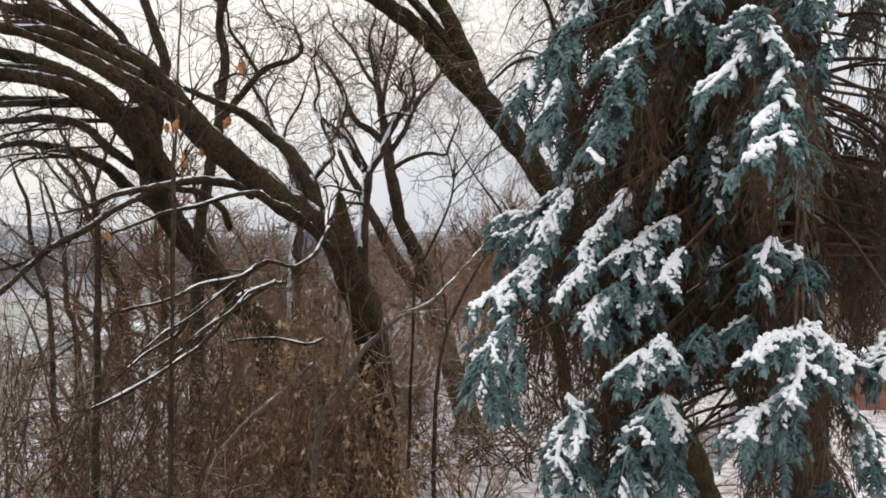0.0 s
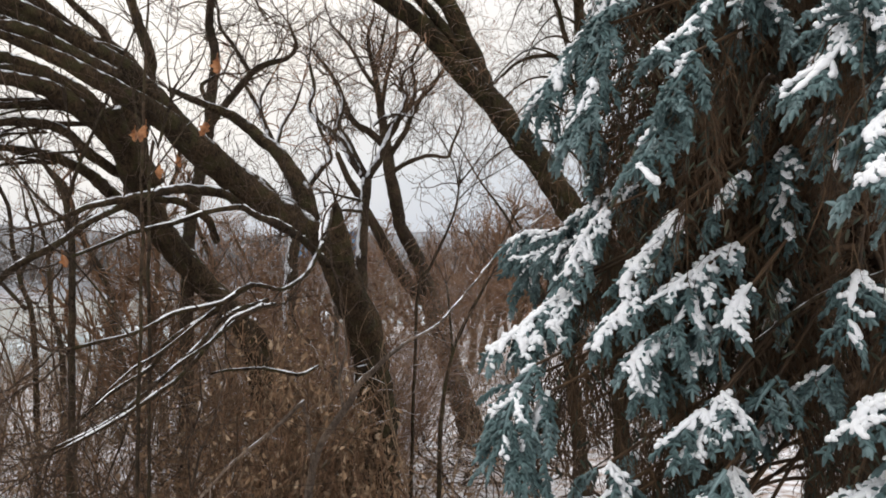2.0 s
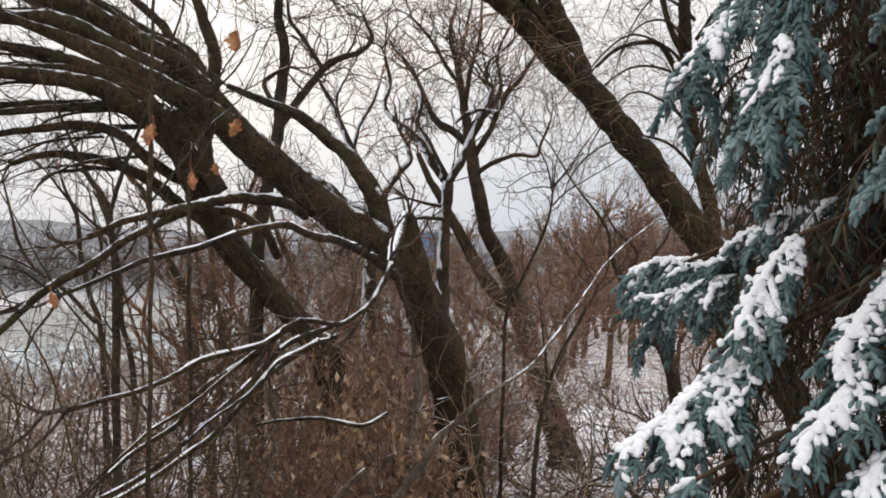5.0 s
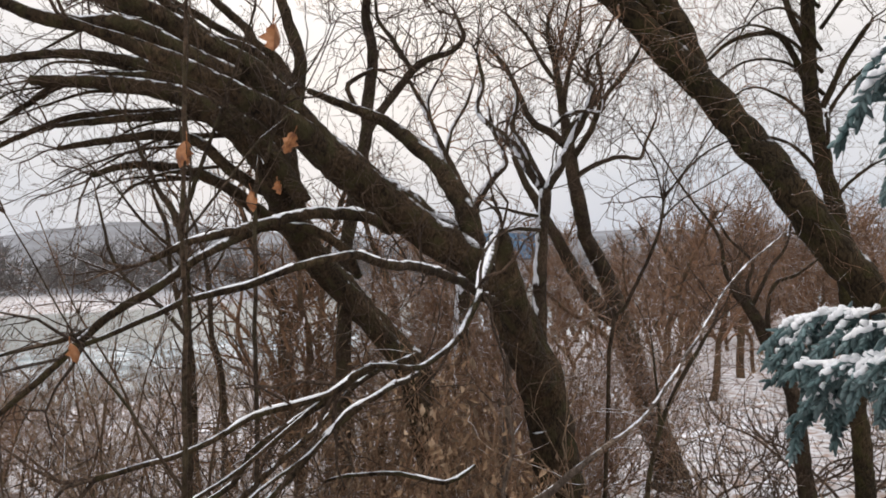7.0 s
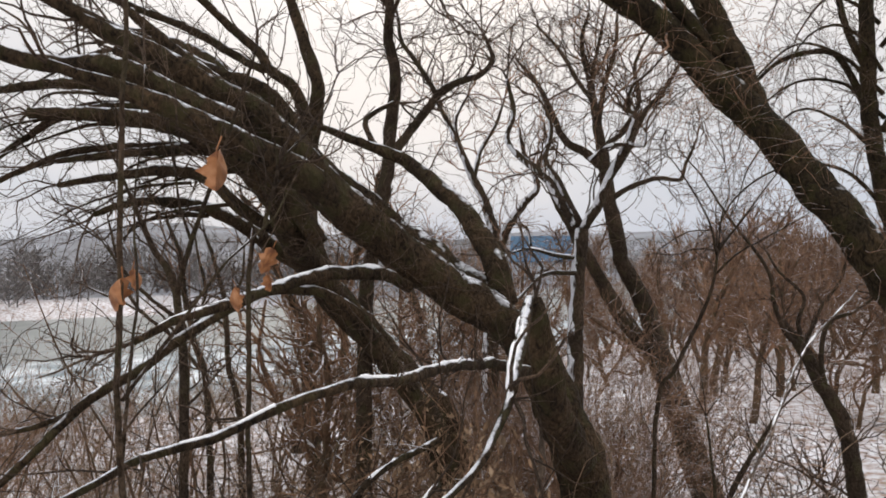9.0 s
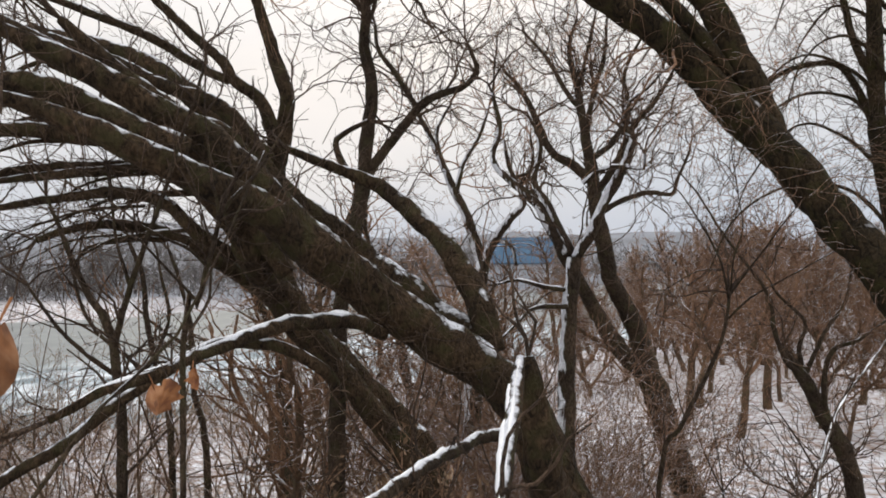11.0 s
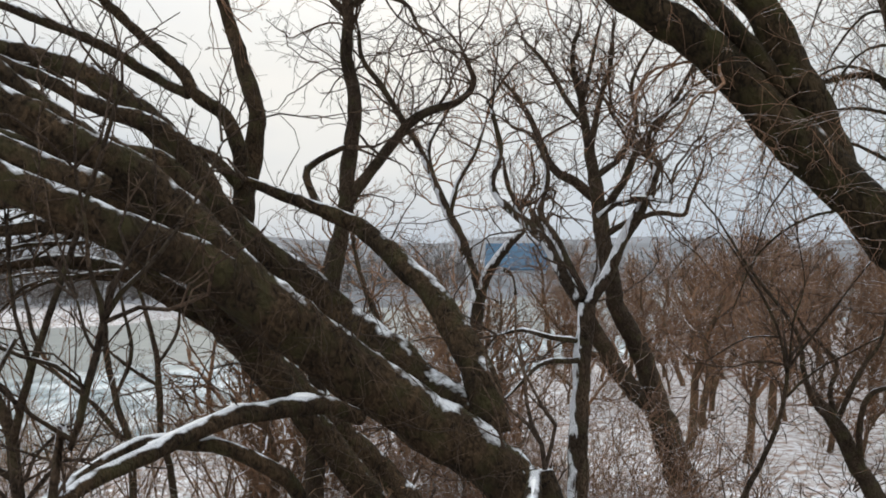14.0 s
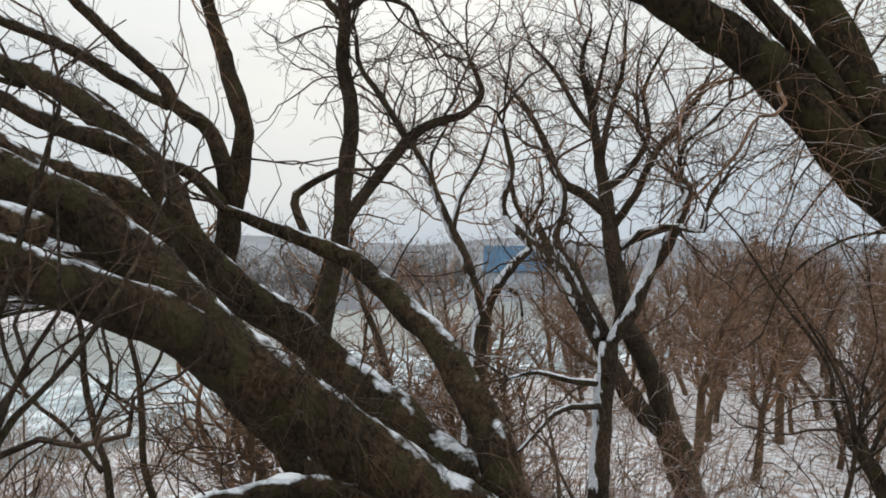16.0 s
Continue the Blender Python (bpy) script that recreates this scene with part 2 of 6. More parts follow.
def round_ends(c, rr):
    """Draws in the two ends of a row of rings, so that the tube closes bluntly."""
    for i, j in ((0, 1), (-1, -2)):
        c[i] = c[j] + (c[i] - c[j]).normalized() * rr[j] * 0.7
        rr[i] = 0.25 * rr[j]


def snow_runs(pts, rad, cover, rng, thick=0.5, min_flat=0.45):
    """Ridges of snow that lie along the upper side of a limb, with gaps; one set of tubes a ridge."""
    off, run, out = rng.uniform(0, 100), [], []
    for p, r, q in zip(pts, rad, pts[1:] + pts[-1:]):
        d = q - p
        flat = 1.0 if d.length < 1e-6 else math.hypot(d.x, d.y) / d.length
        on = 0.5 + 0.9 * noise.noise(Vector((p.x * 2.6 + off, p.y * 2.6, p.z * 2.6))) < cover * (1.2 if flat > 0.8 else 0.8) and flat > min_flat
        if on:
            run.append((p, r))
        if (not on or q is p) and run:
            k = len(run)
            if k > 3:
                T, c, rr = Tubes(), [], []
                for i, (a, b) in enumerate(run):
                    w = min(0.29 * b + 0.0036, 0.009 + 0.1 * b) * (1 + 1.1 * noise.noise(a * 9.0) + 0.5 * noise.noise(a * 31.0))
                    c.append(a + Vector((0.25 * b * noise.noise(a * 5.0), 0.25 * b * noise.noise(a * 6.0 + Vector((9, 0, 0))), b * 0.95 - w * (1 - thick))))
                    rr.append(max(0.0025, w))
                round_ends(c, rr)
                T.add(c, rr, 8, 0.5)
                out.append(T)
            run = []
    return out


def plastered(pts, rad, rng):
    """Patches of snow that the wind has pressed on one side of a stem; one set of tubes a patch."""
    fine = [(a.lerp(b, f), r + (s - r) * f) for a, b, r, s in zip(pts, pts[1:], rad, rad[1:]) for f in (0.0, 0.25, 0.5, 0.75)]
    runs, run, off = [], [], rng.uniform(0, 90)
    for p, r in fine:
        if noise.noise(Vector((p.x * 2.2, p.y * 2.2, p.z * 2.2 + off))) + 0.5 * noise.noise(p * 9.0) > -0.24:
            run.append((p, r))
        else:
            runs.append(run)
            run = []
    out = []
    for run in runs + [run]:
        n = len(run)
        if n < 4:
            continue
        T, c, rr = Tubes(), [], []
        for i, (p, r) in enumerate(run):
            e = min(1.0, 0.35 + 0.16 * min(i, n - 1 - i)) * (1 + 0.3 * noise.noise(p * 31.0))
            w = r * e * (0.74 + 0.3 * noise.noise(p * 3.3) + 0.2 * noise.noise(p * 12.0))
            c.append(p + Vector((-0.83, -0.55, 0.1)).normalized() * (r * 1.05 - w * 0.7))
            rr.append(max(0.004, w))
        round_ends(c, rr)
        T.add(c, rr, 12, 0.22)
        out.append(T)
    return out


class Tree:
    """A tree under way: its Empty, its limbs, and the tubes of twigs and snow that its limbs carry."""

    def __init__(self, name, label, category, at, bark_mat, twig_mat, seed, reach=1.3, density=2.6, cover=0.4, depth=2, up=0.03, low=0.0, gauge=(0.006, 0.016)):
        self.root = thing(name, label, category, at=at)
        self.at = Vector(at)
        self.bark, self.twig_mat, self.rng = bark_mat, twig_mat, random.Random(seed)
        self.reach, self.density, self.cover, self.depth, self.up, self.low, self.gauge = reach, density, cover, depth, up, low, gauge
        self.crown = Tubes()

    def finish(self):
        self.crown.v = [Vector(p) - self.at for p in self.crown.v]
        part_of(self.root, "crown", self.crown.mesh("crown", self.twig_mat), "tangle of bare twigs", "stuff")


def limb(tree, name, *ctrl, plaster=False, twigs=1.0):
    """One limb through control points (x, y, z, radius), with its twigs and snow; a trunk is carried down to the ground."""
    rng = tree.rng
    ctrl = list(ctrl)
    if name == "trunk":
        x, y, z, r = ctrl[0]
        g = ground_height(tree.at.x, tree.at.y)
        bx, by = tree.at.x, tree.at.y
        if z - g > 0.6:
            ctrl = [(bx, by, g - 0.15, r * 1.75), (bx, by, g + 0.35, r * 1.3), ((x + 2 * bx) / 3, (y + 2 * by) / 3, g + (z - g) * 0.45, r * 1.12)] + ctrl
    thick = max(c[3] for c in ctrl)
    pts, rad = spline(ctrl, 0.06 if thick > 0.05 else 0.09)
    off = rng.uniform(0, 40)
    for i in range(1, len(pts) - 1):
        p, amp = pts[i], (0.013 + 0.08 * rad[i]) * min(1.0, i / 4, (len(pts) - 1 - i) / 4)
        pts[i] = p + amp * (noise.noise_vector(p * 2.2 + Vector((off, 0, 0))) + 0.6 * noise.noise_vector(p * 6.5 + Vector((0, off, 0))))
    T = Tubes()
    sides = 16 if thick > 0.12 else 10 if thick > 0.04 else 7
    T.add(pts, rad, sides, 0.16 if thick > 0.03 else 0.06, cap=True)
    T.v = [Vector(p) - tree.at for p in T.v]
    ob = part_of(tree.root, name, T.mesh(name, tree.bark))
    ridges = snow_runs(pts, rad, 0.6 if name == "branch" else tree.cover, rng, 0.6 if name == "branch" else 0.5)
    if plaster:
        h = 0 if name != "trunk" else len(pts) // 4
        ridges += plastered(pts[h:], rad[h:], rng)
    for S in ridges:
        S.v = [Vector(p) - tree.at for p in S.v]
        part_of(ob, "snow_ridge", S.mesh("snow_ridge", SNOW), "fresh snow")
    # twigs
    total = sum((a - b).length for a, b in zip(pts, pts[1:]))
    count = int(total * tree.density * twigs)
    for _ in range(count):
        f = 1 - (1 - 0.08) * rng.random() ** 0.8 if name != "trunk" else rng.uniform(0.55, 1.0)
        i = min(len(pts) - 2, int(f * (len(pts) - 1)))
        if pts[i].z < tree.low and rng.random() < 0.92:
            continue
        if rad[i] > 0.085 and rng.random() < 0.8:
            continue
        dd = (pts[i + 1] - pts[i]).normalized()
        side = rvec(rng)
        side = (side - dd * side.dot(dd)).normalized()
        if side.z < -0.3 and rng.random() < 0.6:
            side = -side
        a = rng.uniform(0.5, 1.2)
        r = min(rad[i] * 0.5, rng.uniform(*tree.gauge))
        twig(tree.crown, rng, pts[i], dd * math.cos(a) + side * math.sin(a), r, tree.reach * rng.uniform(0.45, 1.15), tree.depth, tree.up)
    d = pts[-1] - pts[-2]
    for _ in range(3):
        twig(tree.crown, rng, pts[-1], d.normalized() + rvec(rng) * 0.35, max(0.006, min(0.016, rad[-1] * 0.9)), tree.reach * rng.uniform(0.7, 1.2), tree.depth, tree.up)


def tangle(tree, centre, size, count, seed):
    """A knot of curling thin twigs and vine stems caught in the limbs."""
    rng = random.Random(seed)
    for _ in range(count):
        p = Vector(centre) + Vector((rng.gauss(0, size[0]), rng.gauss(0, size[1]), rng.gauss(0, size[2])))
        twig(tree.crown, rng, p, rvec(rng), rng.uniform(0.003, 0.0055), rng.uniform(0.4, 1.0), 1, -0.05, 0.42, 3.0, 0.002)


# ---- ground, river, far country ----
BANK, ALONG, ACROSS = Vector((-30.0, 40.0)), Vector((0.5, 0.866)), Vector((-0.866, 0.5))
WIDTH, WATER_LEVEL = 66.0, -2.2


def smooth(a, b, x):
    t = min(1.0, max(0.0, (x - a) / (b - a)))
    return t * t * (3 - 2 * t)


def ground_height(x, y):
    s = (Vector((x, y)) - BANK).dot(ACROSS) + 3.0 * noise.noise(Vector((x * 0.03, y * 0.03, 0.0)))
    d = math.hypot(x, y)
    z = 0.22 * noise.noise(Vector((x * 0.25, y * 0.25, 3.0))) + 0.5 * noise.noise(Vector((x * 0.05, y * 0.05, 7.0)))
    z -= 0.9 * smooth(-34, -8, s)
    z -= 2.6 * smooth(-9, 3, s)
    z += 2.9 * smooth(WIDTH - 3, WIDTH + 7, s)
    z += smooth(250, 900, d) * (14 + 26 * noise.noise(Vector((x * 0.004, y * 0.004, 1.0))) + 9 * noise.noise(Vector((x * 0.013, y * 0.013, 5.0))))
    return z


def build_ground():
    rings = [0.0]
    r = 1.2
    while r < 4200:
        rings.append(r)
        r *= 1.075
    spokes = 168
    v, f = [], []
    cx, cy = 0.0, 10.0
    for r in rings:
        for k in range(spokes):
            a = 2 * math.pi * k / spokes
            x, y = cx + r * math.cos(a), cy + r * math.sin(a)
            v.append((x, y, ground_height(x, y)))
    for i in range(len(rings) - 1):
        for k in range(spokes):
            k2 = (k + 1) % spokes
            f.append((i * spokes + k, i * spokes + k2, (i + 1) * spokes + k2, (i + 1) * spokes + k))
    me = bpy.data.meshes.new("ground")
    me.from_pydata(v, [], f)
    m, n, l, b = material("snowy_ground", 0.8)
    fine = noise_node(n, l, 3.0, 6.0)
    broad = noise_node(n, l, 0.25, 4.0)
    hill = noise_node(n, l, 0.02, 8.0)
    snowc = ramp_node(n, l, broad.outputs["Fac"], [(0.35, (0.56, 0.56, 0.58)), (0.6, (0.76, 0.76, 0.79))]).outputs["Color"]
    litter = ramp_node(n, l, fine.outputs["Fac"], [(0.42, (0, 0, 0)), (0.64, (0.9, 0.9, 0.9))]).outputs["Color"]
    near = mix_node(n, l, litter, snowc, (0.25, 0.15, 0.098))
    # wooded hills, their colour shifted to bluish grey to stand in for distance haze
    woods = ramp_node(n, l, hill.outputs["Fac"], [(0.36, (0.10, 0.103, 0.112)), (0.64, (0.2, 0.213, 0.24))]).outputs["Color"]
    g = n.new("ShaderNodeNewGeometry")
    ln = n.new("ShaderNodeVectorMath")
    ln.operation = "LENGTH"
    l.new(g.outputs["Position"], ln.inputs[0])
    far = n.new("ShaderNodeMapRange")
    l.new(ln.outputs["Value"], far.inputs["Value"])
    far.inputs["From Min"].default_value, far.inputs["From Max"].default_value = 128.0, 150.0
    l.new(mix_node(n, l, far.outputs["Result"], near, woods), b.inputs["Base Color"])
    bump_node(n, l, fine.outputs["Fac"], b, 0.6, 0.08)
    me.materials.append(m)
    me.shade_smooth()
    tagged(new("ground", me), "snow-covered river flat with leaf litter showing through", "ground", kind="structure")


def build_river():
    T = Tubes()
    a, b = BANK - ALONG * 500 - ACROSS * 4, BANK + ALONG * 700 - ACROSS * 4
    w = ACROSS * (WIDTH + 10)
    T.strip([Vector((*p, WATER_LEVEL)) for p in (a, b, b + w, a + w)])
    m, n, l, bs = material("river_ice", 0.35)
    t = noise_node(n, l, 0.06, 6.0)
    g = n.new("ShaderNodeNewGeometry")
    dot = n.new("ShaderNodeVectorMath")
    dot.operation = "DOT_PRODUCT"
    dot.inputs[1].default_value = (ACROSS.x, ACROSS.y, 0)
    l.new(g.outputs["Position"], dot.inputs[0])
    # distance from the near bank, made uneven: shore ice, then open water
    s0 = BANK.dot(ACROSS)
    off = n.new("ShaderNodeMath")
    off.operation = "MULTIPLY_ADD"
    l.new(t.outputs["Fac"], off.inputs[0])
    off.inputs[1].default_value = 34.0
    l.new(dot.outputs["Value"], off.inputs[2])
    band = n.new("ShaderNodeMapRange")
    l.new(off.outputs[0], band.inputs["Value"])
    band.inputs["From Min"].default_value, band.inputs["From Max"].default_value = s0 + 36, s0 + 42
    streak = noise_node(n, l, 0.5, 5.0, (1.0, 0.5, 1.0))
    ice = ramp_node(n, l, streak.outputs["Fac"], [(0.34, (0.17, 0.215, 0.23)), (0.48, (0.34, 0.39, 0.41)), (0.62, (0.64, 0.68, 0.70))]).outputs["Color"]
    open_water = ramp_node(n, l, streak.outputs["Fac"], [(0.4, (0.10, 0.12, 0.115)), (0.7, (0.17, 0.19, 0.185))]).outputs["Color"]
    l.new(mix_node(n, l, band.outputs["Result"], ice, open_water), bs.inputs["Base Color"])
    l.new(mix_node(n, l, band.outputs["Result"], (0.8, 0.8, 0.8), (0.38, 0.38, 0.38)), bs.inputs["Roughness"])
    tagged(new("water", T.mesh("water", m)), "grey river with sheets of snow-covered ice", "river", kind="structure")


build_ground()
build_river()

# ---- the trees that the camera passes ----
oak = Tree("leaning_tree", "old dark-barked tree with leaning snow-dusted limbs", "tree", (-0.85, 12.5, ground_height(-0.85, 12.5)), BARK_OAK, TWIG_BARE, 11, 0.8, 2.6, 0.15, 2, 0.05, 0.0, (0.004, 0.011))
limb(oak, "limb", (-1.9, 12.9, 5.6, 0.144), (-2.37, 13.1, 5.84, 0.138), (-2.66, 13.2, 6.07, 0.134), (-3.05, 13.3, 6.31, 0.13), (-3.41, 13.2, 6.61, 0.13), (-3.73, 13, 6.87, 0.127), (-3.92, 12.9, 7.11, 0.119), (-4.07, 12.8, 7.47, 0.088), (-4.31, 12.7, 7.74, 0.073), (-4.71, 12.6, 7.89, 0.062), (-5.17, 12.5, 8.12, 0.051), (-5.8, 12.4, 8.38, 0.036))
limb(oak, "limb", (-3.86, 12.5, 7.14, 0.083), (-4.07, 12.4, 7.43, 0.082), (-4.31, 12.3, 7.51, 0.075), (-4.58, 12.2, 7.61, 0.067), (-4.89, 12.1, 7.77, 0.057), (-5.5, 12, 8.04, 0.04))
limb(oak, "limb", (-3.79, 11.2, 7.14, 0.106), (-4.21, 10.9, 7.37, 0.093), (-4.65, 10.7, 7.58, 0.082), (-5.2, 10.5, 7.61, 0.071), (-5.62, 10.3, 7.74, 0.055), (-6.22, 10.2, 7.97, 0.04))
limb(oak, "limb", (-4.19, 11.2, 7.59, 0.096), (-4.66, 11, 7.83, 0.085), (-5.05, 10.8, 8.07, 0.068), (-5.49, 10.6, 8.3, 0.046))
limb(oak, "limb", (-1.8, 12.8, 5.54, 0.121), (-1.93, 12.9, 5.96, 0.124), (-2.12, 13, 6.24, 0.106), (-2.37, 13.2, 6.54, 0.096), (-2.84, 13.4, 6.92, 0.077), (-3.08, 13.4, 7.07, 0.066), (-3.37, 13.4, 7.17, 0.055), (-3.58, 13.3, 7.27, 0.047), (-3.83, 13.2, 7.38, 0.035))
limb(oak, "limb", (-3.08, 13.4, 7.07, 0.039), (-3.25, 13.4, 7.11, 0.035), (-3.45, 13.5, 7.43, 0.032), (-3.4, 13.6, 7.56, 0.029), (-3.18, 13.7, 7.69, 0.021))
limb(oak, "branch", (-1.59, 8.1, 4.89, 0.026), (-1.68, 8.05, 4.84, 0.026), (-1.79, 7.9, 4.75, 0.021), (-2.07, 7.6, 4.69, 0.017), (-2.26, 7.3, 4.58, 0.016), (-2.58, 7, 4.5, 0.013))
limb(oak, "branch", (-1.79, 7.9, 4.75, 0.016), (-1.95, 7.8, 4.6, 0.013), (-2.15, 7.6, 4.42, 0.011), (-2.3, 7.4, 4.32, 0.01), (-2.5, 7.2, 4.1, 0.007))
limb(oak, "branch", (-1.69, 9.6, 4.64, 0.02), (-1.69, 8.8, 4.65, 0.018), (-1.79, 8.2, 4.59, 0.016), (-1.85, 7.9, 4.48, 0.012), (-2.05, 7.6, 4.31, 0.011), (-2.14, 7.4, 4.2, 0.008))
limb(oak, "branch", (-2.04, 11, 4.6, 0.028), (-2.33, 10.4, 4.48, 0.026), (-2.55, 10, 4.19, 0.025), (-2.87, 9.6, 3.85, 0.024), (-3.16, 9.2, 3.58, 0.023), (-3.6, 9, 3.36, 0.017))
limb(oak, "trunk", (-0.92, 12.5, 2.99, 0.253), (-1.05, 12.5, 3.91, 0.242), (-1.25, 12.55, 4.54, 0.221), (-1.43, 12.6, 4.91, 0.211), (-1.56, 12.6, 5.17, 0.194), (-1.66, 12.6, 5.32, 0.153))
limb(oak, "limb", (-1.52, 12.6, 5.1, 0.179), (-1.89, 12.6, 5.45, 0.198), (-2.33, 12.5, 5.74, 0.198), (-2.74, 12.3, 6.06, 0.194), (-3.09, 12, 6.42, 0.188), (-3.38, 11.8, 6.78, 0.161), (-3.64, 11.6, 7.12, 0.142), (-3.89, 11.4, 7.36, 0.124), (-4.21, 11.2, 7.54, 0.107), (-4.58, 11, 7.79, 0.091), (-5, 10.8, 8.01, 0.062))
limb(oak, "limb", (-3.01, 12, 6.34, 0.164), (-3.25, 11.8, 6.58, 0.152), (-3.46, 11.6, 6.76, 0.141), (-3.68, 11.2, 6.93, 0.119), (-4.04, 10.9, 7.13, 0.101), (-4.34, 10.7, 7.29, 0.082), (-4.66, 10.5, 7.43, 0.057), (-4.95, 10.3, 7.54, 0.037))
limb(oak, "limb", (-3.7, 11.7, 7.17, 0.099), (-4.06, 11.6, 7.28, 0.091), (-4.45, 11.5, 7.43, 0.083), (-4.89, 11.4, 7.58, 0.072), (-5.33, 11.3, 7.73, 0.053))
limb(oak, "limb", (-3.87, 11.5, 7.37, 0.067), (-4.22, 11.4, 7.63, 0.063), (-4.56, 11.3, 7.92, 0.051), (-4.82, 11.2, 8.17, 0.04))
limb(oak, "stub", (-1.06, 12.2, 4.2, 0.15), (-1.14, 11.6, 4.6, 0.14), (-1.2, 11.3, 4.92, 0.13), (-1.25, 11.25, 5.2, 0.115), (-1.28, 11.25, 5.4, 0.1), (-1.29, 11.2, 5.58, 0.075), (-1.3, 11.2, 5.7, 0.04))
limb(oak, "branch", (-1.34, 11.12, 5.69, 0.035), (-1.33, 10.9, 5.6, 0.048), (-1.28, 10.3, 5.45, 0.048), (-1.22, 9.6, 5.29, 0.04), (-1.21, 9.45, 5.24, 0.03), plaster=True, twigs=0.2)
limb(oak, "branch", (-1.22, 9.6, 5.29, 0.03), (-1.21, 9.3, 5.17, 0.027), (-1.26, 9.1, 5.02, 0.024), (-1.31, 8.9, 4.92, 0.022), (-1.43, 8.5, 4.83, 0.018), (-1.59, 8.1, 4.89, 0.018), (-1.73, 8, 4.8, 0.02), twigs=0.5)
limb(oak, "branch", (-2.62, 12.3, 5.72, 0.052), (-2.8, 11.9, 5.87, 0.062), (-3.03, 11.5, 5.88, 0.058), (-3.21, 11, 5.83, 0.051), (-3.37, 10.5, 5.74, 0.043), (-3.45, 10.1, 5.66, 0.037), (-3.65, 9.9, 5.58, 0.03), (-3.84, 9.7, 5.46, 0.023))
limb(oak, "branch", (-1.49, 12.2, 4.97, 0.053), (-1.55, 11, 5.19, 0.041), (-1.55, 9.5, 5.38, 0.033), (-1.61, 8.4, 5.45, 0.027), (-1.65, 7.95, 5.5, 0.025), (-1.86, 7.6, 5.44, 0.02), (-2.03, 7.4, 5.36, 0.02), (-2.25, 7.3, 5.3, 0.017), (-2.39, 7.1, 5.21, 0.014), (-2.56, 6.9, 5.12, 0.011))
limb(oak, "branch", (-2.81, 11.8, 5.27, 0.047), (-2.85, 11.5, 5.52, 0.046), (-3.07, 11.3, 5.71, 0.045), (-3.45, 11.2, 5.76, 0.045), (-3.68, 11, 5.66, 0.044), (-3.79, 10.5, 5.5, 0.041), (-4.06, 10.1, 5.21, 0.039), (-4.49, 10, 4.93, 0.035), (-4.76, 9.7, 4.57, 0.03), (-5.04, 9.5, 4.26, 0.021))
limb(oak, "branch", (-4.49, 10, 4.93, 0.022), (-4.79, 10, 4.81, 0.022), (-5.16, 9.9, 4.72, 0.018), (-5.59, 9.8, 4.6, 0.013))
limb(oak, "branch", (-1.67, 8.90, 4.68, 0.023), (-1.96, 8.60, 4.47, 0.022), (-2.18, 8.40, 4.20, 0.019), (-2.34, 8.20, 4.03, 0.019), (-2.60, 8.00, 3.86, 0.016), (-2.79, 7.90, 3.74, 0.014), (-3.03, 7.70, 3.62, 0.009), twigs=0.6)
limb(oak, "branch", (-1.82, 8.10, 4.71, 0.021), (-2.12, 8.00, 4.53, 0.018), (-2.26, 7.95, 4.41, 0.018), (-2.34, 7.90, 4.26, 0.016), (-2.64, 7.80, 4.05, 0.013), (-2.80, 7.70, 3.89, 0.009), twigs=0.6)
limb(oak, "branch", (-1.22, 9.20, 4.09, 0.013), (-1.36, 8.90, 4.05, 0.016), (-1.63, 8.80, 4.12, 0.015), (-1.94, 8.70, 4.12, 0.013), (-2.06, 8.60, 4.10, 0.007), twigs=0.4)
tangle(oak, (-2.9, 12.0, 6.2), (0.35, 0.35, 0.35), 50, 1)
tangle(oak, (-3.5, 11.6, 6.9), (0.5, 0.4, 0.35), 32, 2)
tangle(oak, (-2.3, 12.2, 5.3), (0.4, 0.4, 0.4), 44, 3)
oak.finish()

upright = Tree("twin_limbed_tree", "dark upright tree with limbs that sweep to one side", "tree", (-2.75, 16.2, ground_height(-2.75, 16.2)), BARK_OAK, TWIG_BARE, 29, 1.1, 3.5, 0.2, 2, 0.04, 7.5, (0.005, 0.01))
limb(upright, "trunk", (-3.35, 16.2, 3.5, 0.17), (-3.95, 16.1, 4.45, 0.16), (-4.75, 15.8, 5.6, 0.15), (-5.10, 15.83, 6.78, 0.135), (-5.10, 15.90, 7.25, 0.126), (-5.04, 16.05, 7.94, 0.106), (-5.01, 16.05, 8.46, 0.097), (-5.27, 16.20, 9.09, 0.087), (-5.45, 16.20, 9.63, 0.072), (-5.60, 16.20, 10.23, 0.055), (-5.66, 16.20, 11.09, 0.039))
limb(upright, "limb", (-5.09, 15.90, 7.35, 0.095), (-5.06, 15.75, 7.91, 0.088), (-5.24, 15.75, 8.31, 0.083), (-5.49, 15.60, 8.52, 0.072), (-5.70, 15.60, 8.81, 0.068), (-6.11, 15.45, 9.21, 0.057), (-6.44, 15.30, 9.56, 0.051), (-6.77, 15.15, 9.96, 0.040))
limb(upright, "limb", (-5.58, 15.60, 8.54, 0.062), (-6.02, 15.60, 8.76, 0.062), (-6.54, 15.45, 9.09, 0.057), (-7.26, 15.30, 9.41, 0.052), (-7.92, 15.15, 9.65, 0.041))
limb(upright, "limb", (-5.07, 15.75, 7.55, 0.072), (-5.31, 15.45, 7.86, 0.065), (-5.67, 15.15, 8.00, 0.059), (-5.97, 15.15, 8.46, 0.054), (-6.41, 15.00, 8.72, 0.050), (-6.90, 14.85, 8.87, 0.044), (-7.70, 14.70, 9.14, 0.035))
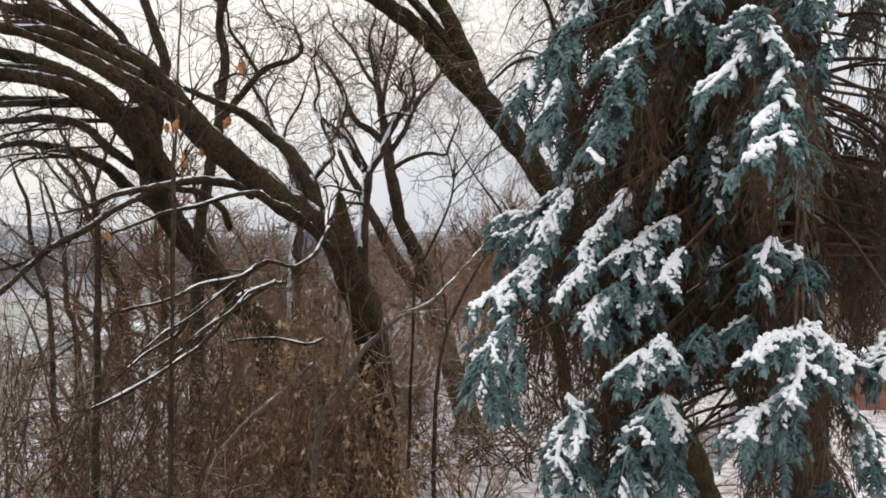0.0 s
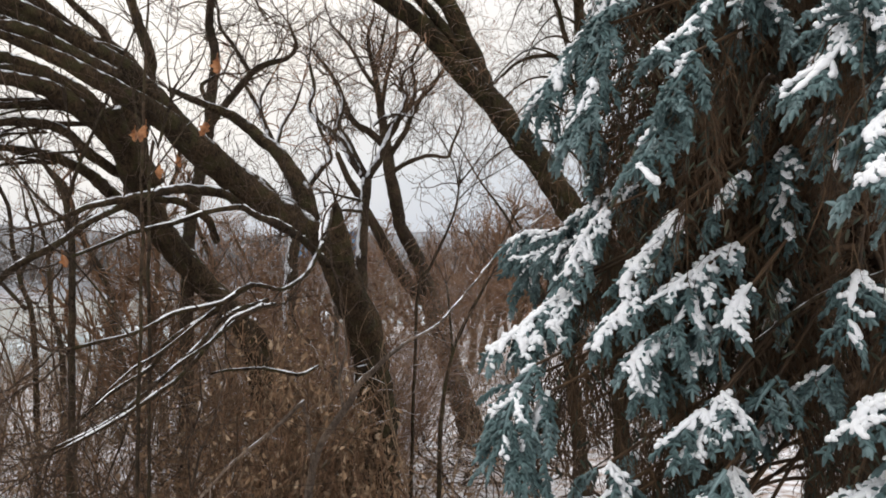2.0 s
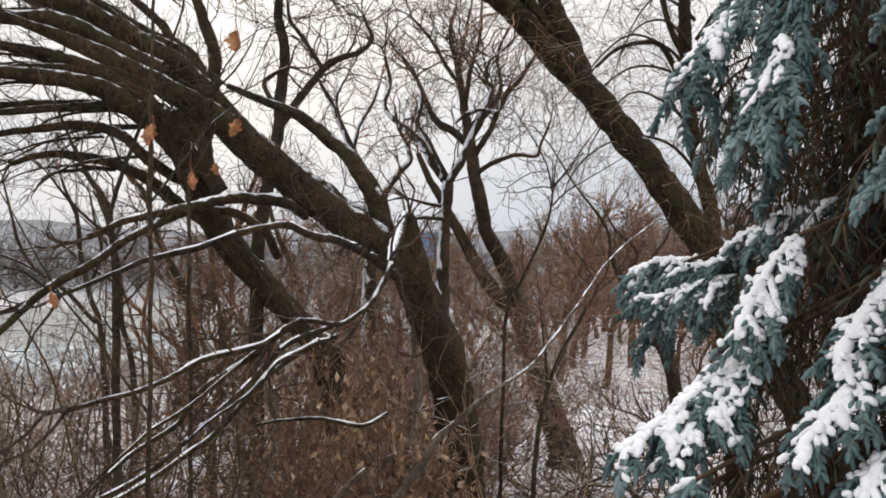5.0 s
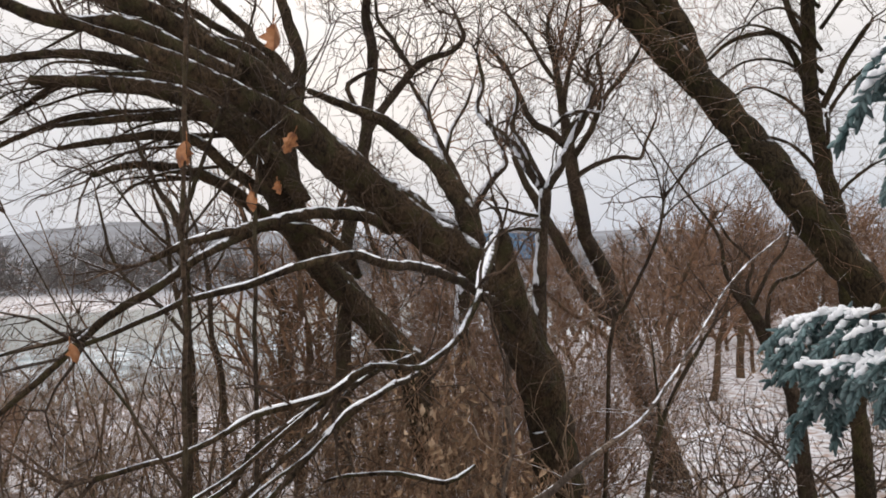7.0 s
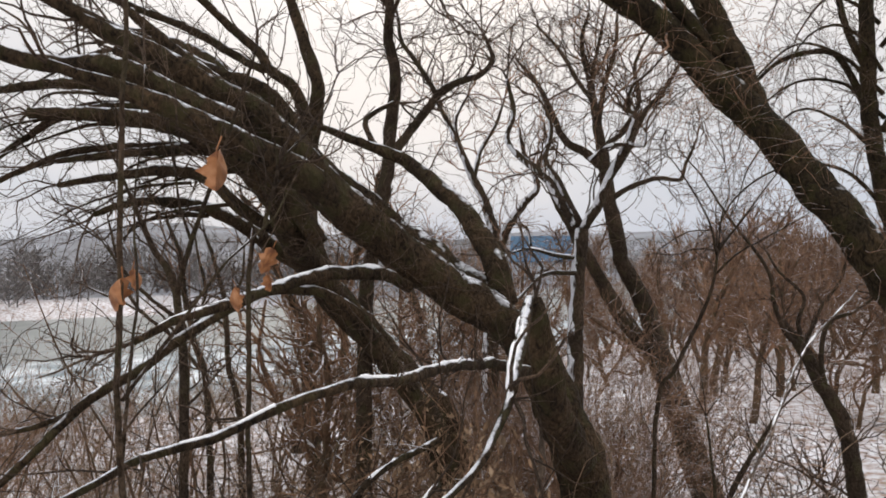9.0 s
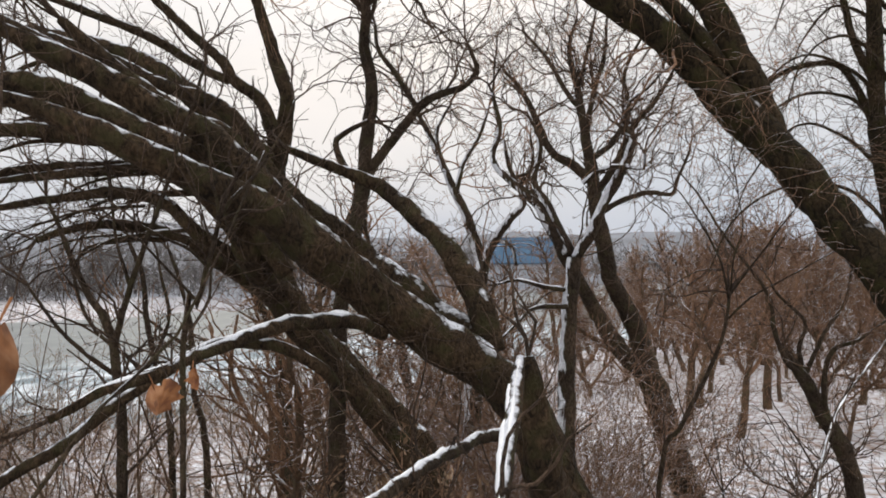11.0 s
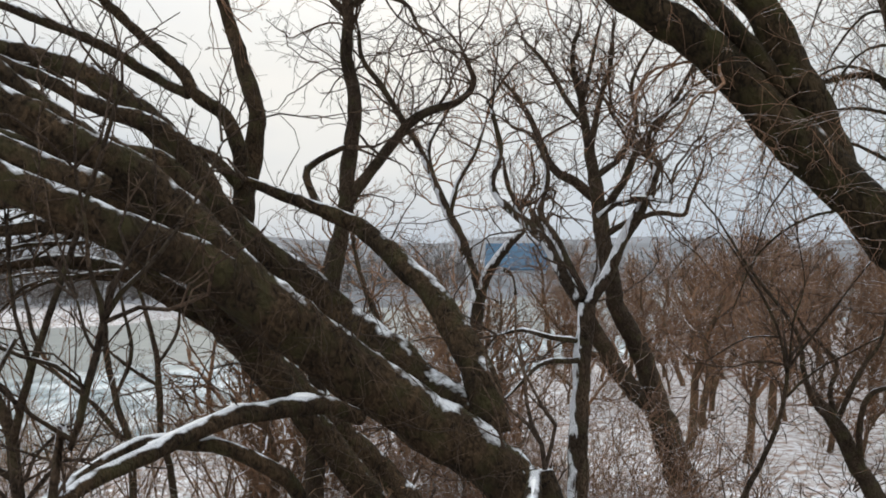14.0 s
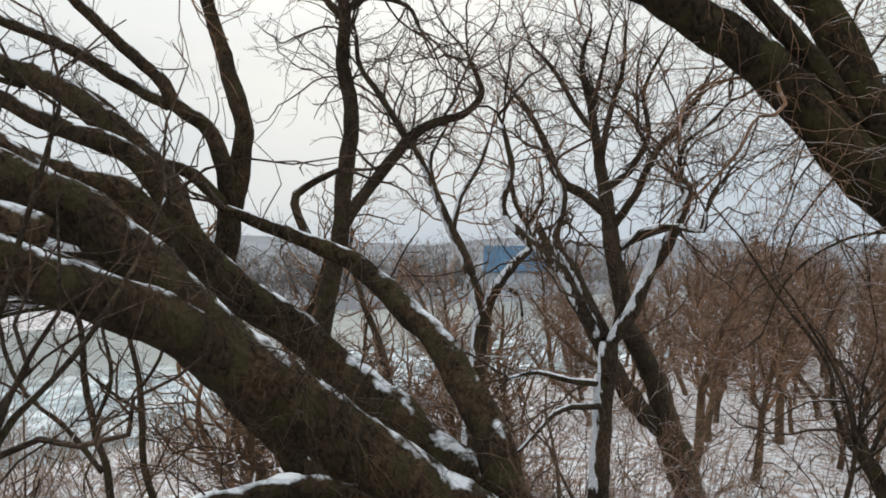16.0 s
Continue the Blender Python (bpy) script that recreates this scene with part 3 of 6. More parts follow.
upright.finish()

ash = Tree("forked_tree", "forked grey tree with snow plastered on its trunk", "tree", (-1.4, 15.45, ground_height(-1.4, 15.45)), BARK_WIND, TWIG_BARE, 12, 1.5, 5.5, 0.6, 3, 0.03, 7.0, (0.009, 0.02))
limb(ash, "trunk", (-1.38, 15.4, 4.62, 0.098), (-1.34, 15.4, 5.55, 0.088), (-1.31, 15.4, 6.05, 0.083), (-1.29, 15.4, 6.32, 0.083))
limb(ash, "limb", (-1.28, 15.4, 6.3, 0.064), (-1.09, 15.3, 6.62, 0.063), (-0.95, 15.3, 6.91, 0.058), (-0.77, 15.2, 7.24, 0.052), (-0.66, 15.2, 7.5, 0.047), (-0.65, 15.2, 7.64, 0.042), (-0.77, 15.2, 7.75, 0.033))
limb(ash, "limb", (-0.66, 15.2, 7.57, 0.028), (-0.72, 15.2, 7.79, 0.028), (-0.65, 15.2, 8.02, 0.024), (-0.45, 15.2, 8.18, 0.019), (-0.31, 15.2, 8.34, 0.014))
limb(ash, "limb", (-1.33, 15.4, 6.34, 0.069), (-1.53, 15.5, 6.6, 0.06), (-1.68, 15.6, 6.87, 0.056), (-1.92, 15.7, 7.1, 0.052), (-2.14, 15.8, 7.29, 0.042), (-2.29, 15.9, 7.53, 0.037), (-2.22, 16, 7.89, 0.032), (-2.31, 16, 8.32, 0.022))
limb(ash, "limb", (-1.32, 15.4, 6.39, 0.049), (-1.45, 15.5, 6.63, 0.045), (-1.63, 15.6, 6.98, 0.041), (-1.77, 15.7, 7.23, 0.036), (-1.7, 15.8, 7.6, 0.031), (-1.8, 15.8, 7.91, 0.026))
limb(ash, "branch", (-1.18, 15.3, 7.15, 0.029), (-0.95, 15.2, 7.29, 0.028), (-0.68, 15.1, 7.3, 0.023), (-0.53, 15, 7.26, 0.018), (-0.51, 15, 7.42, 0.014))
limb(ash, "branch", (-1.35, 15.4, 5.95, 0.029), (-1.61, 15.2, 5.99, 0.024), (-1.89, 15.1, 6.07, 0.019), (-2.11, 15, 6.03, 0.014))
limb(ash, "branch", (-1.37, 15.3, 5.77, 0.029), (-1.6, 15.1, 5.78, 0.029), (-1.73, 14.9, 5.75, 0.023), (-1.86, 14.8, 5.62, 0.018), (-2, 14.7, 5.48, 0.014))
ash.finish()

elm = Tree("spreading_tree", "leaning forked tree with a wide round crown of fine twigs", "tree", (0.72, 25.0, ground_height(0.72, 25.0)), BARK_GREY, TWIG_BARE, 13, 1.8, 5.0, 0.2, 3, 0.03, 7.4, (0.011, 0.024))
limb(elm, "trunk", (0.17, 25, 1.93, 0.3), (-0.1, 25, 2.84, 0.285), (-0.36, 25, 3.64, 0.27), (-0.64, 25, 4.57, 0.21), (-0.95, 24.7, 5.32, 0.19), (-1.18, 24.4, 5.84, 0.175), (-1.29, 24.1, 6.45, 0.165), (-1.42, 24, 7.18, 0.155), (-1.49, 24, 7.8, 0.14), (-1.61, 24, 8.52, 0.115), (-1.72, 24, 9.14, 0.092), (-1.82, 24, 9.76, 0.072), (-1.98, 24, 10.59, 0.048), (-1.82, 24, 11.2, 0.03))
limb(elm, "limb", (-0.38, 25, 3.64, 0.19), (-0.95, 24.8, 4.19, 0.185), (-1.41, 24.6, 4.93, 0.165), (-1.73, 24.4, 5.56, 0.14), (-2.15, 24.2, 6.34, 0.115), (-2.51, 24, 7, 0.09), (-2.79, 24, 7.66, 0.066))
limb(elm, "limb", (-1.47, 24, 7.75, 0.1), (-1.86, 23.8, 8.1, 0.096), (-2.33, 23.6, 8.41, 0.078), (-2.61, 23.6, 9.06, 0.062), (-2.98, 23.7, 9.75, 0.048), (-3.35, 23.8, 10.19, 0.03))
limb(elm, "limb", (-1.42, 24, 7.59, 0.082), (-1.02, 23.7, 8.13, 0.072), (-0.64, 23.4, 8.89, 0.057), (-0.2, 23.3, 9.38, 0.043), (0.27, 23.3, 10.25, 0.024))
limb(elm, "limb", (-1.55, 24, 8.26, 0.07), (-1.09, 24.3, 8.66, 0.06), (-0.78, 24.5, 9.33, 0.05), (-0.86, 24.6, 10.14, 0.04), (-0.45, 24.6, 10.97, 0.025))
limb(elm, "limb", (-1.65, 24, 8.72, 0.065), (-1.48, 23.7, 9.55, 0.053), (-1.24, 23.6, 10.28, 0.04), (-1.19, 23.6, 11.07, 0.025))
limb(elm, "limb", (-1.71, 24, 9.24, 0.06), (-2.12, 24.3, 9.82, 0.051), (-2.47, 24.4, 10.48, 0.041), (-3.02, 24.5, 11.12, 0.026))
limb(elm, "limb", (-1.79, 24, 9.76, 0.046), (-1.58, 23.7, 10.51, 0.035), (-1.41, 23.5, 11.16, 0.02))
limb(elm, "limb", (-1.39, 24, 7.13, 0.07), (-0.97, 23.8, 7.36, 0.058), (-0.43, 23.7, 7.54, 0.052), (0.07, 23.7, 7.5, 0.043), (0.19, 23.7, 7.82, 0.034), (0.42, 23.7, 8.36, 0.025))
elm.finish()

maple = Tree("slender_tree", "slender bare tree with snow in its crotch", "tree", (-3.6, 21.3, ground_height(-3.6, 21.3)), BARK_WIND, TWIG_RED, 14, 1.8, 5.0, 0.5, 3, 0.03, 7.4, (0.010, 0.022))
limb(maple, "trunk", (-3.55, 21.3, 4.2, 0.155), (-3.51, 21.3, 4.69, 0.15), (-3.46, 21.3, 5.22, 0.141), (-3.42, 21.3, 5.75, 0.132), (-3.35, 21.3, 6.19, 0.124))
limb(maple, "limb", (-3.37, 21.3, 6.14, 0.106), (-3.53, 21.3, 6.63, 0.097), (-3.67, 21.3, 7.07, 0.089), (-3.9, 21.3, 7.52, 0.076), (-4.13, 21.3, 8.06, 0.063), (-4.36, 21.3, 8.55, 0.049), (-4.59, 21.3, 8.96, 0.036))
limb(maple, "limb", (-3.33, 21.3, 6.17, 0.097), (-3.12, 21.2, 6.6, 0.087), (-2.83, 21.1, 6.95, 0.073), (-2.58, 21, 7.18, 0.06), (-2.66, 21, 7.5, 0.047), (-2.82, 21, 7.85, 0.039), (-2.92, 21, 8.36, 0.03))
limb(maple, "limb", (-3.86, 21.3, 7.43, 0.049), (-3.74, 21.4, 7.97, 0.045), (-3.44, 21.5, 8.51, 0.036), (-3.28, 21.6, 9.06, 0.023))
limb(maple, "limb", (-2.66, 21, 7.5, 0.034), (-2.42, 21.1, 7.94, 0.03), (-2.47, 21.2, 8.46, 0.022))
limb(maple, "limb", (-4.13, 21.3, 8.06, 0.04), (-4.23, 21.4, 8.6, 0.036), (-3.99, 21.5, 9.11, 0.023))
limb(maple, "branch", (-3.03, 21.2, 6.55, 0.039), (-2.82, 21.2, 6.47, 0.035), (-2.73, 21.2, 6.12, 0.026))
maple.finish()

aspen = Tree("straight_tree", "tall straight bare tree with an arching side limb", "tree", (-4.7, 17.0, ground_height(-4.7, 17.0)), BARK_GREY, TWIG_BARE, 15, 1.7, 6.0, 0.3, 3, 0.03, 7.0, (0.010, 0.02))
limb(aspen, "trunk", (-4.64, 17, 5.11, 0.114), (-4.53, 17, 6, 0.114), (-4.38, 17, 6.76, 0.107), (-4.26, 17, 7.39, 0.101), (-4.21, 17, 8.01, 0.094), (-4.14, 17, 8.64, 0.088), (-4.25, 17, 9.21, 0.075), (-4.22, 17, 9.71, 0.069), (-4.29, 17, 10.41, 0.05), (-4.25, 17, 11.48, 0.031))
limb(aspen, "limb", (-4.23, 17, 7.39, 0.069), (-3.96, 17, 7.76, 0.069), (-3.51, 17, 8.31, 0.062), (-3.19, 17, 8.5, 0.055), (-2.85, 17, 8.6, 0.043), (-2.69, 17, 8.84, 0.037), (-2.79, 17, 9.15, 0.024))
limb(aspen, "limb", (-3.51, 17, 8.34, 0.043), (-3.73, 17, 8.69, 0.037), (-4.03, 17, 9.14, 0.031), (-4.09, 17, 9.52, 0.019))
limb(aspen, "limb", (-4.25, 17, 9.72, 0.05), (-4.49, 17, 9.98, 0.038), (-4.69, 17, 10.44, 0.025))
limb(aspen, "limb", (-4.21, 17, 9.78, 0.044), (-3.96, 17, 9.92, 0.038), (-3.51, 17, 9.8, 0.025), (-3.37, 17, 9.55, 0.019))
aspen.finish()

willow = Tree("mossy_leaning_tree", "thick leaning tree with mossy brown bark", "tree", (4.1, 12.6, ground_height(4.1, 12.6)), BARK_WILLOW, TWIG_RED, 16, 1.3, 3.2, 0.25, 2, -0.1, 0.0, (0.004, 0.008))
limb(willow, "trunk", (2.2, 12.75, 4.83, 0.181), (1.79, 12.75, 5.47, 0.183), (1.38, 12.8, 6.07, 0.175), (0.87, 13, 6.8, 0.175), (0.55, 13.1, 7.26, 0.16), (0.21, 13.1, 7.65, 0.119), (-0.14, 13.1, 8.04, 0.072))
limb(willow, "limb", (0.56, 13.1, 7.15, 0.117), (0.26, 13.1, 7.52, 0.138), (-0.05, 13.05, 7.87, 0.139), (-0.37, 13, 8.2, 0.136), (-0.69, 12.9, 8.43, 0.128), (-1.06, 12.8, 8.65, 0.118), (-1.68, 12.7, 8.92, 0.102), (-2.64, 12.6, 9.23, 0.067), (-3.69, 12.5, 9.51, 0.027))
limb(willow, "limb", (0.59, 13.2, 7.25, 0.112), (0.41, 13.2, 7.7, 0.127), (0.23, 13.2, 8.09, 0.128), (0.06, 13.2, 8.43, 0.122), (-0.15, 13.2, 8.75, 0.112), (-0.49, 13.2, 9.22, 0.09), (-0.99, 13.2, 9.79, 0.049), (-1.52, 13.2, 10.31, 0.022))
limb(willow, "limb", (0.2, 13.1, 7.85, 0.046), (-0.04, 13, 8.16, 0.062), (-0.24, 13, 8.4, 0.066), (-0.44, 12.9, 8.58, 0.059), (-0.74, 12.9, 8.86, 0.046), (-1.23, 12.9, 9.2, 0.02))
for i in range(190):
    r_ = willow.rng
    f = r_.random()
    p = Vector((2.0, 12.75, 5.3)).lerp(Vector((-1.2, 12.9, 8.8)), f) if i % 3 else Vector((1.4, 12.9, 6.2)).lerp(Vector((0.0, 13.2, 9.0)), f)
    p += Vector((r_.gauss(0, 0.06), r_.gauss(0, 0.06), 0))
    twig(willow.crown, r_, p, Vector((r_.gauss(-0.2, 0.8), r_.gauss(0, 0.8), r_.gauss(0.1, 0.5))), r_.uniform(0.0026, 0.0042), r_.uniform(0.5, 1.1), 2, -0.16, 0.26, 3.2, 0.0018)
willow.finish()

leaner = Tree("bowed_tree", "bowed dark tree with drooping outer limbs", "tree", (-2.95, 17.7, ground_height(-2.95, 17.7)), BARK_OAK, TWIG_BARE, 17, 1.1, 3.6, 0.3, 2, 0.0)
limb(leaner, "trunk", (-3.54, 17.6, 3.38, 0.223), (-3.97, 17.5, 3.98, 0.223), (-4.42, 17, 4.65, 0.215), (-4.76, 16.5, 5.2, 0.221), (-4.96, 15.8, 5.77, 0.221), (-4.92, 14.9, 6.35, 0.19), (-4.89, 14.4, 6.76, 0.158), (-4.91, 14.1, 7.25, 0.131))
limb(leaner, "limb", (-4.93, 15.5, 5.94, 0.137), (-4.79, 14.7, 6.31, 0.204), (-5.03, 14.5, 6.84, 0.183), (-5.46, 14.3, 7.27, 0.154), (-6, 14.1, 7.59, 0.125), (-6.88, 13.9, 7.73, 0.097), (-7.82, 13.7, 7.78, 0.069))
limb(leaner, "limb", (-4.79, 14.7, 6.31, 0.186), (-4.81, 14.6, 6.95, 0.166), (-5.03, 14.5, 7.67, 0.147), (-5.49, 14.4, 8.19, 0.118), (-6.18, 14.3, 8.62, 0.099), (-7.03, 14.2, 8.87, 0.081))
limb(leaner, "limb", (-4.91, 16.2, 5.56, 0.075), (-5.63, 16, 6.1, 0.106), (-5.71, 15.3, 6.36, 0.093), (-6.16, 15.2, 6.62, 0.087), (-6.68, 15, 6.74, 0.075), (-6.78, 14.3, 6.7, 0.054), (-7.14, 14, 6.54, 0.037))
limb(leaner, "limb", (-4.92, 14.8, 6.27, 0.084), (-5.31, 14.4, 6.56, 0.082), (-5.73, 14.3, 6.95, 0.072), (-6.23, 14.2, 7.07, 0.072), (-6.98, 14.1, 7.01, 0.053), (-7.64, 14, 6.91, 0.035))
limb(leaner, "limb", (-5.21, 14.5, 7.01, 0.073), (-5.64, 14.3, 7.36, 0.072), (-6.14, 14.2, 7.34, 0.063), (-6.93, 14, 7.26, 0.053), (-7.59, 13.9, 7.2, 0.035))
limb(leaner, "limb", (-4.4, 14.6, 6.15, 0.12), (-4.86, 14.4, 6.89, 0.111), (-5.45, 14.3, 7.51, 0.104), (-6.12, 14.2, 7.88, 0.09), (-7.05, 14.1, 8.13, 0.075), (-7.99, 14, 8.17, 0.061), (-9.22, 13.9, 8.01, 0.046))
limb(leaner, "limb", (-4.75, 14.8, 6.24, 0.077), (-4.83, 14.5, 6.68, 0.075), (-5.26, 14.4, 7.02, 0.075), (-5.77, 14.3, 7.32, 0.067), (-6.45, 14.2, 7.37, 0.06), (-7.39, 14.1, 7.34, 0.053), (-8.35, 14, 7.04, 0.038), (-9.14, 13.9, 6.67, 0.031))
limb(leaner, "limb", (-5.74, 14.25, 7.68, 0.067), (-6.12, 14.2, 7.8, 0.075), (-6.88, 14.1, 7.87, 0.067), (-7.65, 14, 7.74, 0.053), (-8.44, 13.9, 7.27, 0.038))
# lesser branches that leave the long limbs and droop at their ends
for i in range(13):
    r_ = random.Random(500 + i)
    a, b = (((-5.46, 14.3, 7.27), (-6.88, 13.9, 7.73)), ((-5.49, 14.4, 8.19), (-7.03, 14.2, 8.87)), ((-5.71, 15.3, 6.36), (-6.68, 15.0, 6.74)),
            ((-5.31, 14.4, 6.56), (-6.23, 14.2, 7.07)), ((-5.45, 14.3, 7.51), (-7.05, 14.1, 8.13)), ((-5.26, 14.4, 7.02), (-6.45, 14.2, 7.37)))[i % 6]
    p = Vector(a).lerp(Vector(b), r_.random())
    ln, rise, rad = r_.uniform(1.2, 2.3), r_.uniform(-0.15, 0.3), r_.uniform(0.02, 0.038)
    q1, q2, q3 = (p + Vector((-f * ln, r_.gauss(-0.15, 0.2) * f, rise * f * ln - drop * ln)) for f, drop in ((0.33, 0.0), (0.68, 0.07), (1.0, 0.26)))
    limb(leaner, "branch", (*p, rad), (*q1, rad * 0.85), (*q2, rad * 0.6), (*q3, rad * 0.25))
leaner.finish()

thin = Tree("thin_tree", "thin grey many-forked tree by the river", "tree", (-4.35, 11.2, ground_height(-4.35, 11.2)), BARK_GREY, TWIG_BARE, 20, 0.9, 3.5, 0.1, 2, 0.03)
limb(thin, "trunk", (-4.32, 11.2, 4.9, 0.041), (-4.37, 11.2, 5.57, 0.037), (-4.44, 11.2, 5.86, 0.034), (-4.61, 11.2, 6.12, 0.026), (-4.78, 11.2, 6.46, 0.019), (-4.95, 11.2, 6.84, 0.011))
limb(thin, "limb", (-4.39, 11.2, 5.68, 0.026), (-4.19, 11.1, 6.17, 0.022), (-3.94, 11, 6.61, 0.018), (-3.68, 10.9, 7.16, 0.014), (-3.43, 10.8, 7.68, 0.01))
limb(thin, "limb", (-4.36, 11.2, 5.49, 0.022), (-4.54, 11.1, 5.65, 0.018), (-4.71, 11, 5.85, 0.015), (-4.96, 11, 6.17, 0.011))
limb(thin, "limb", (-4.19, 11.1, 6.17, 0.015), (-4.29, 11.1, 6.46, 0.011), (-4.33, 11.1, 6.76, 0.011))
thin.finish()

poplar = Tree("upright_tree", "upright grey-brown tree with fine hanging twigs", "tree", (3.6, 19.0, ground_height(3.6, 19.0)), BARK_WILLOW, TWIG_BARE, 18, 1.2, 6.0, 0.15, 3, -0.05, 0.0, (0.005, 0.011))
limb(poplar, "trunk", (3.29, 19, 4.73, 0.138), (3.17, 19, 5.84, 0.139), (2.96, 19, 6.77, 0.139), (2.8, 19, 7.71, 0.13), (2.73, 19, 8.64, 0.121), (2.71, 19, 9.57, 0.112), (2.65, 19, 10.97, 0.084), (2.7, 19, 12.36, 0.046))
limb(poplar, "limb", (2.8, 19, 7.89, 0.065), (2.51, 19.1, 8.67, 0.056), (2.22, 19.2, 9.09, 0.047), (1.6, 19.3, 9.05, 0.039), (1.14, 19.4, 8.71, 0.029))
limb(poplar, "limb", (2.8, 19, 8.54, 0.065), (2.46, 19, 9.31, 0.056), (2.29, 19, 9.97, 0.047), (1.94, 19, 10.75, 0.028))
limb(poplar, "limb", (2.93, 19, 7.79, 0.056), (3.3, 18.9, 8.59, 0.046), (3.62, 18.8, 9.09, 0.036))
for i in range(15):
    r_ = random.Random(300 + i)
    z, a, ln = 6.2 + 0.36 * i, r_.uniform(2.3, 4.6) if i % 4 else r_.uniform(-1.2, 1.2), r_.uniform(1.3, 2.5)
    x, c, v = 3.05 - 0.045 * (z - 6), math.cos(a), math.sin(a)
    limb(poplar, "limb", (x, 19, z, 0.036), (x + 0.3 * ln * c, 19 + 0.3 * ln * v, z + 0.3 * ln, 0.028), (x + 0.65 * ln * c, 19 + 0.65 * ln * v, z + 0.38 * ln + r_.gauss(0, 0.1), 0.02), (x + ln * c, 19 + ln * v, z + 0.12 * ln, 0.014), (x + 1.15 * ln * c, 19 + 1.15 * ln * v, z - 0.2 * ln, 0.008))
poplar.finish()

sapling = Tree("sapling", "thin bare sapling with a wide open fork", "tree", (-0.55, 13.0, ground_height(-0.55, 13.0)), BARK_GREY, TWIG_BARE, 19, 0.8, 4.0, 0.1, 2, 0.03, 4.6, (0.004, 0.008))
limb(sapling, "trunk", (-0.4, 13, 4.5, 0.022), (-0.25, 13, 4.9, 0.020), (-0.08, 13, 5.23, 0.019), (0.04, 13, 5.51, 0.017), (0.13, 13, 5.78, 0.015), (0.16, 13, 6.04, 0.014))
limb(sapling, "limb", (0.15, 13, 6, 0.012), (0.11, 13, 6.22, 0.010), (0.03, 13, 6.44, 0.009), (-0.15, 13, 6.77, 0.007), (-0.28, 13, 6.94, 0.005))
limb(sapling, "limb", (0.16, 13, 6.02, 0.010), (0.29, 13, 6.21, 0.009), (0.47, 13, 6.45, 0.007), (0.68, 13, 6.74, 0.005))
limb(sapling, "limb", (0.15, 13, 5.83, 0.010), (0.32, 13, 6, 0.009), (0.63, 13, 6.18, 0.007), (0.98, 13, 6.39, 0.005))
limb(sapling, "limb", (0.11, 13, 6.23, 0.007), (-0.1, 13, 6.22, 0.006), (-0.37, 13, 6.06, 0.005))
limb(sapling, "limb", (0.17, 13, 6.05, 0.009), (0.19, 13, 6.32, 0.007), (0.27, 13, 6.59, 0.005), (0.23, 13, 6.87, 0.004))
sapling.finish()

# a broken tree on the snowy flat, with crooked arms
crooked = Tree("broken_tree", "dark broken tree with crooked upright arms", "tree", (2.9, 20.0, ground_height(2.9, 20.0)), BARK_GREY, TWIG_BARE, 25, 1.1, 4.0, 0.3, 2, 0.02, 2.0, (0.005, 0.01))
limb(crooked, "trunk", (2.66, 20, 2.5, 0.137), (2.49, 20, 3.26, 0.130), (2.2, 20, 3.79, 0.119), (1.99, 20, 4.25, 0.108), (1.82, 20, 4.52, 0.090), (1.62, 20, 4.79, 0.068), (1.6, 20, 4.87, 0.043))
limb(crooked, "limb", (1.88, 20, 4.44, 0.050), (1.62, 19.8, 4.67, 0.043), (1.45, 19.7, 5.14, 0.037), (1.37, 19.6, 5.62, 0.030), (1.15, 19.6, 6, 0.025), (0.76, 19.7, 6.54, 0.020), (0.32, 19.8, 7.26, 0.014), (0.06, 20, 7.63, 0.012))
limb(crooked, "limb", (2.28, 20, 3.67, 0.050), (2.16, 19.8, 4.3, 0.042), (2.28, 19.7, 4.86, 0.036), (2.61, 19.6, 5.03, 0.027), (3.03, 19.6, 5.35, 0.019))
limb(crooked, "limb", (2.06, 20, 4.1, 0.045), (1.88, 20.2, 4.77, 0.037), (1.98, 20.3, 5.24, 0.029), (1.6, 20.3, 5.64, 0.023), (1.39, 20.4, 6.03, 0.015))
limb(crooked, "limb", (1.91, 20, 4.41, 0.040), (2.26, 20.2, 5.1, 0.032), (2.58, 20.3, 5.57, 0.023), (2.69, 20.3, 6.21, 0.014))
crooked.finish()

# an arching sapling before the leaning tree, and a pale straight stem beside it
arching = Tree("arching_sapling", "pale sapling that arches over with snow along its stem", "tree", (-1.45, 9.3, ground_height(-1.45, 9.3)), BARK_PALE, TWIG_BARE, 26, 0.7, 1.6, 0.4, 2, 0.03, 2.5, (0.003, 0.006))
limb(arching, "trunk", (-1.32, 9.2, 2.75, 0.036), (-1.21, 9.1, 3.31, 0.034), (-0.95, 8.9, 3.73, 0.032), (-0.73, 8.5, 4.08, 0.026), (-0.39, 8.5, 4.36, 0.016), (-0.08, 9.2, 4.51, 0.014), (0.38, 10.6, 4.93, 0.013), (0.73, 11.8, 5.25, 0.011), (1.36, 13, 5.67, 0.009))
limb(arching, "limb", (-0.95, 8.9, 3.73, 0.016), (-0.99, 8.95, 4.0, 0.014), (-0.93, 8.95, 4.25, 0.012), (-0.95, 8.9, 4.55, 0.008))
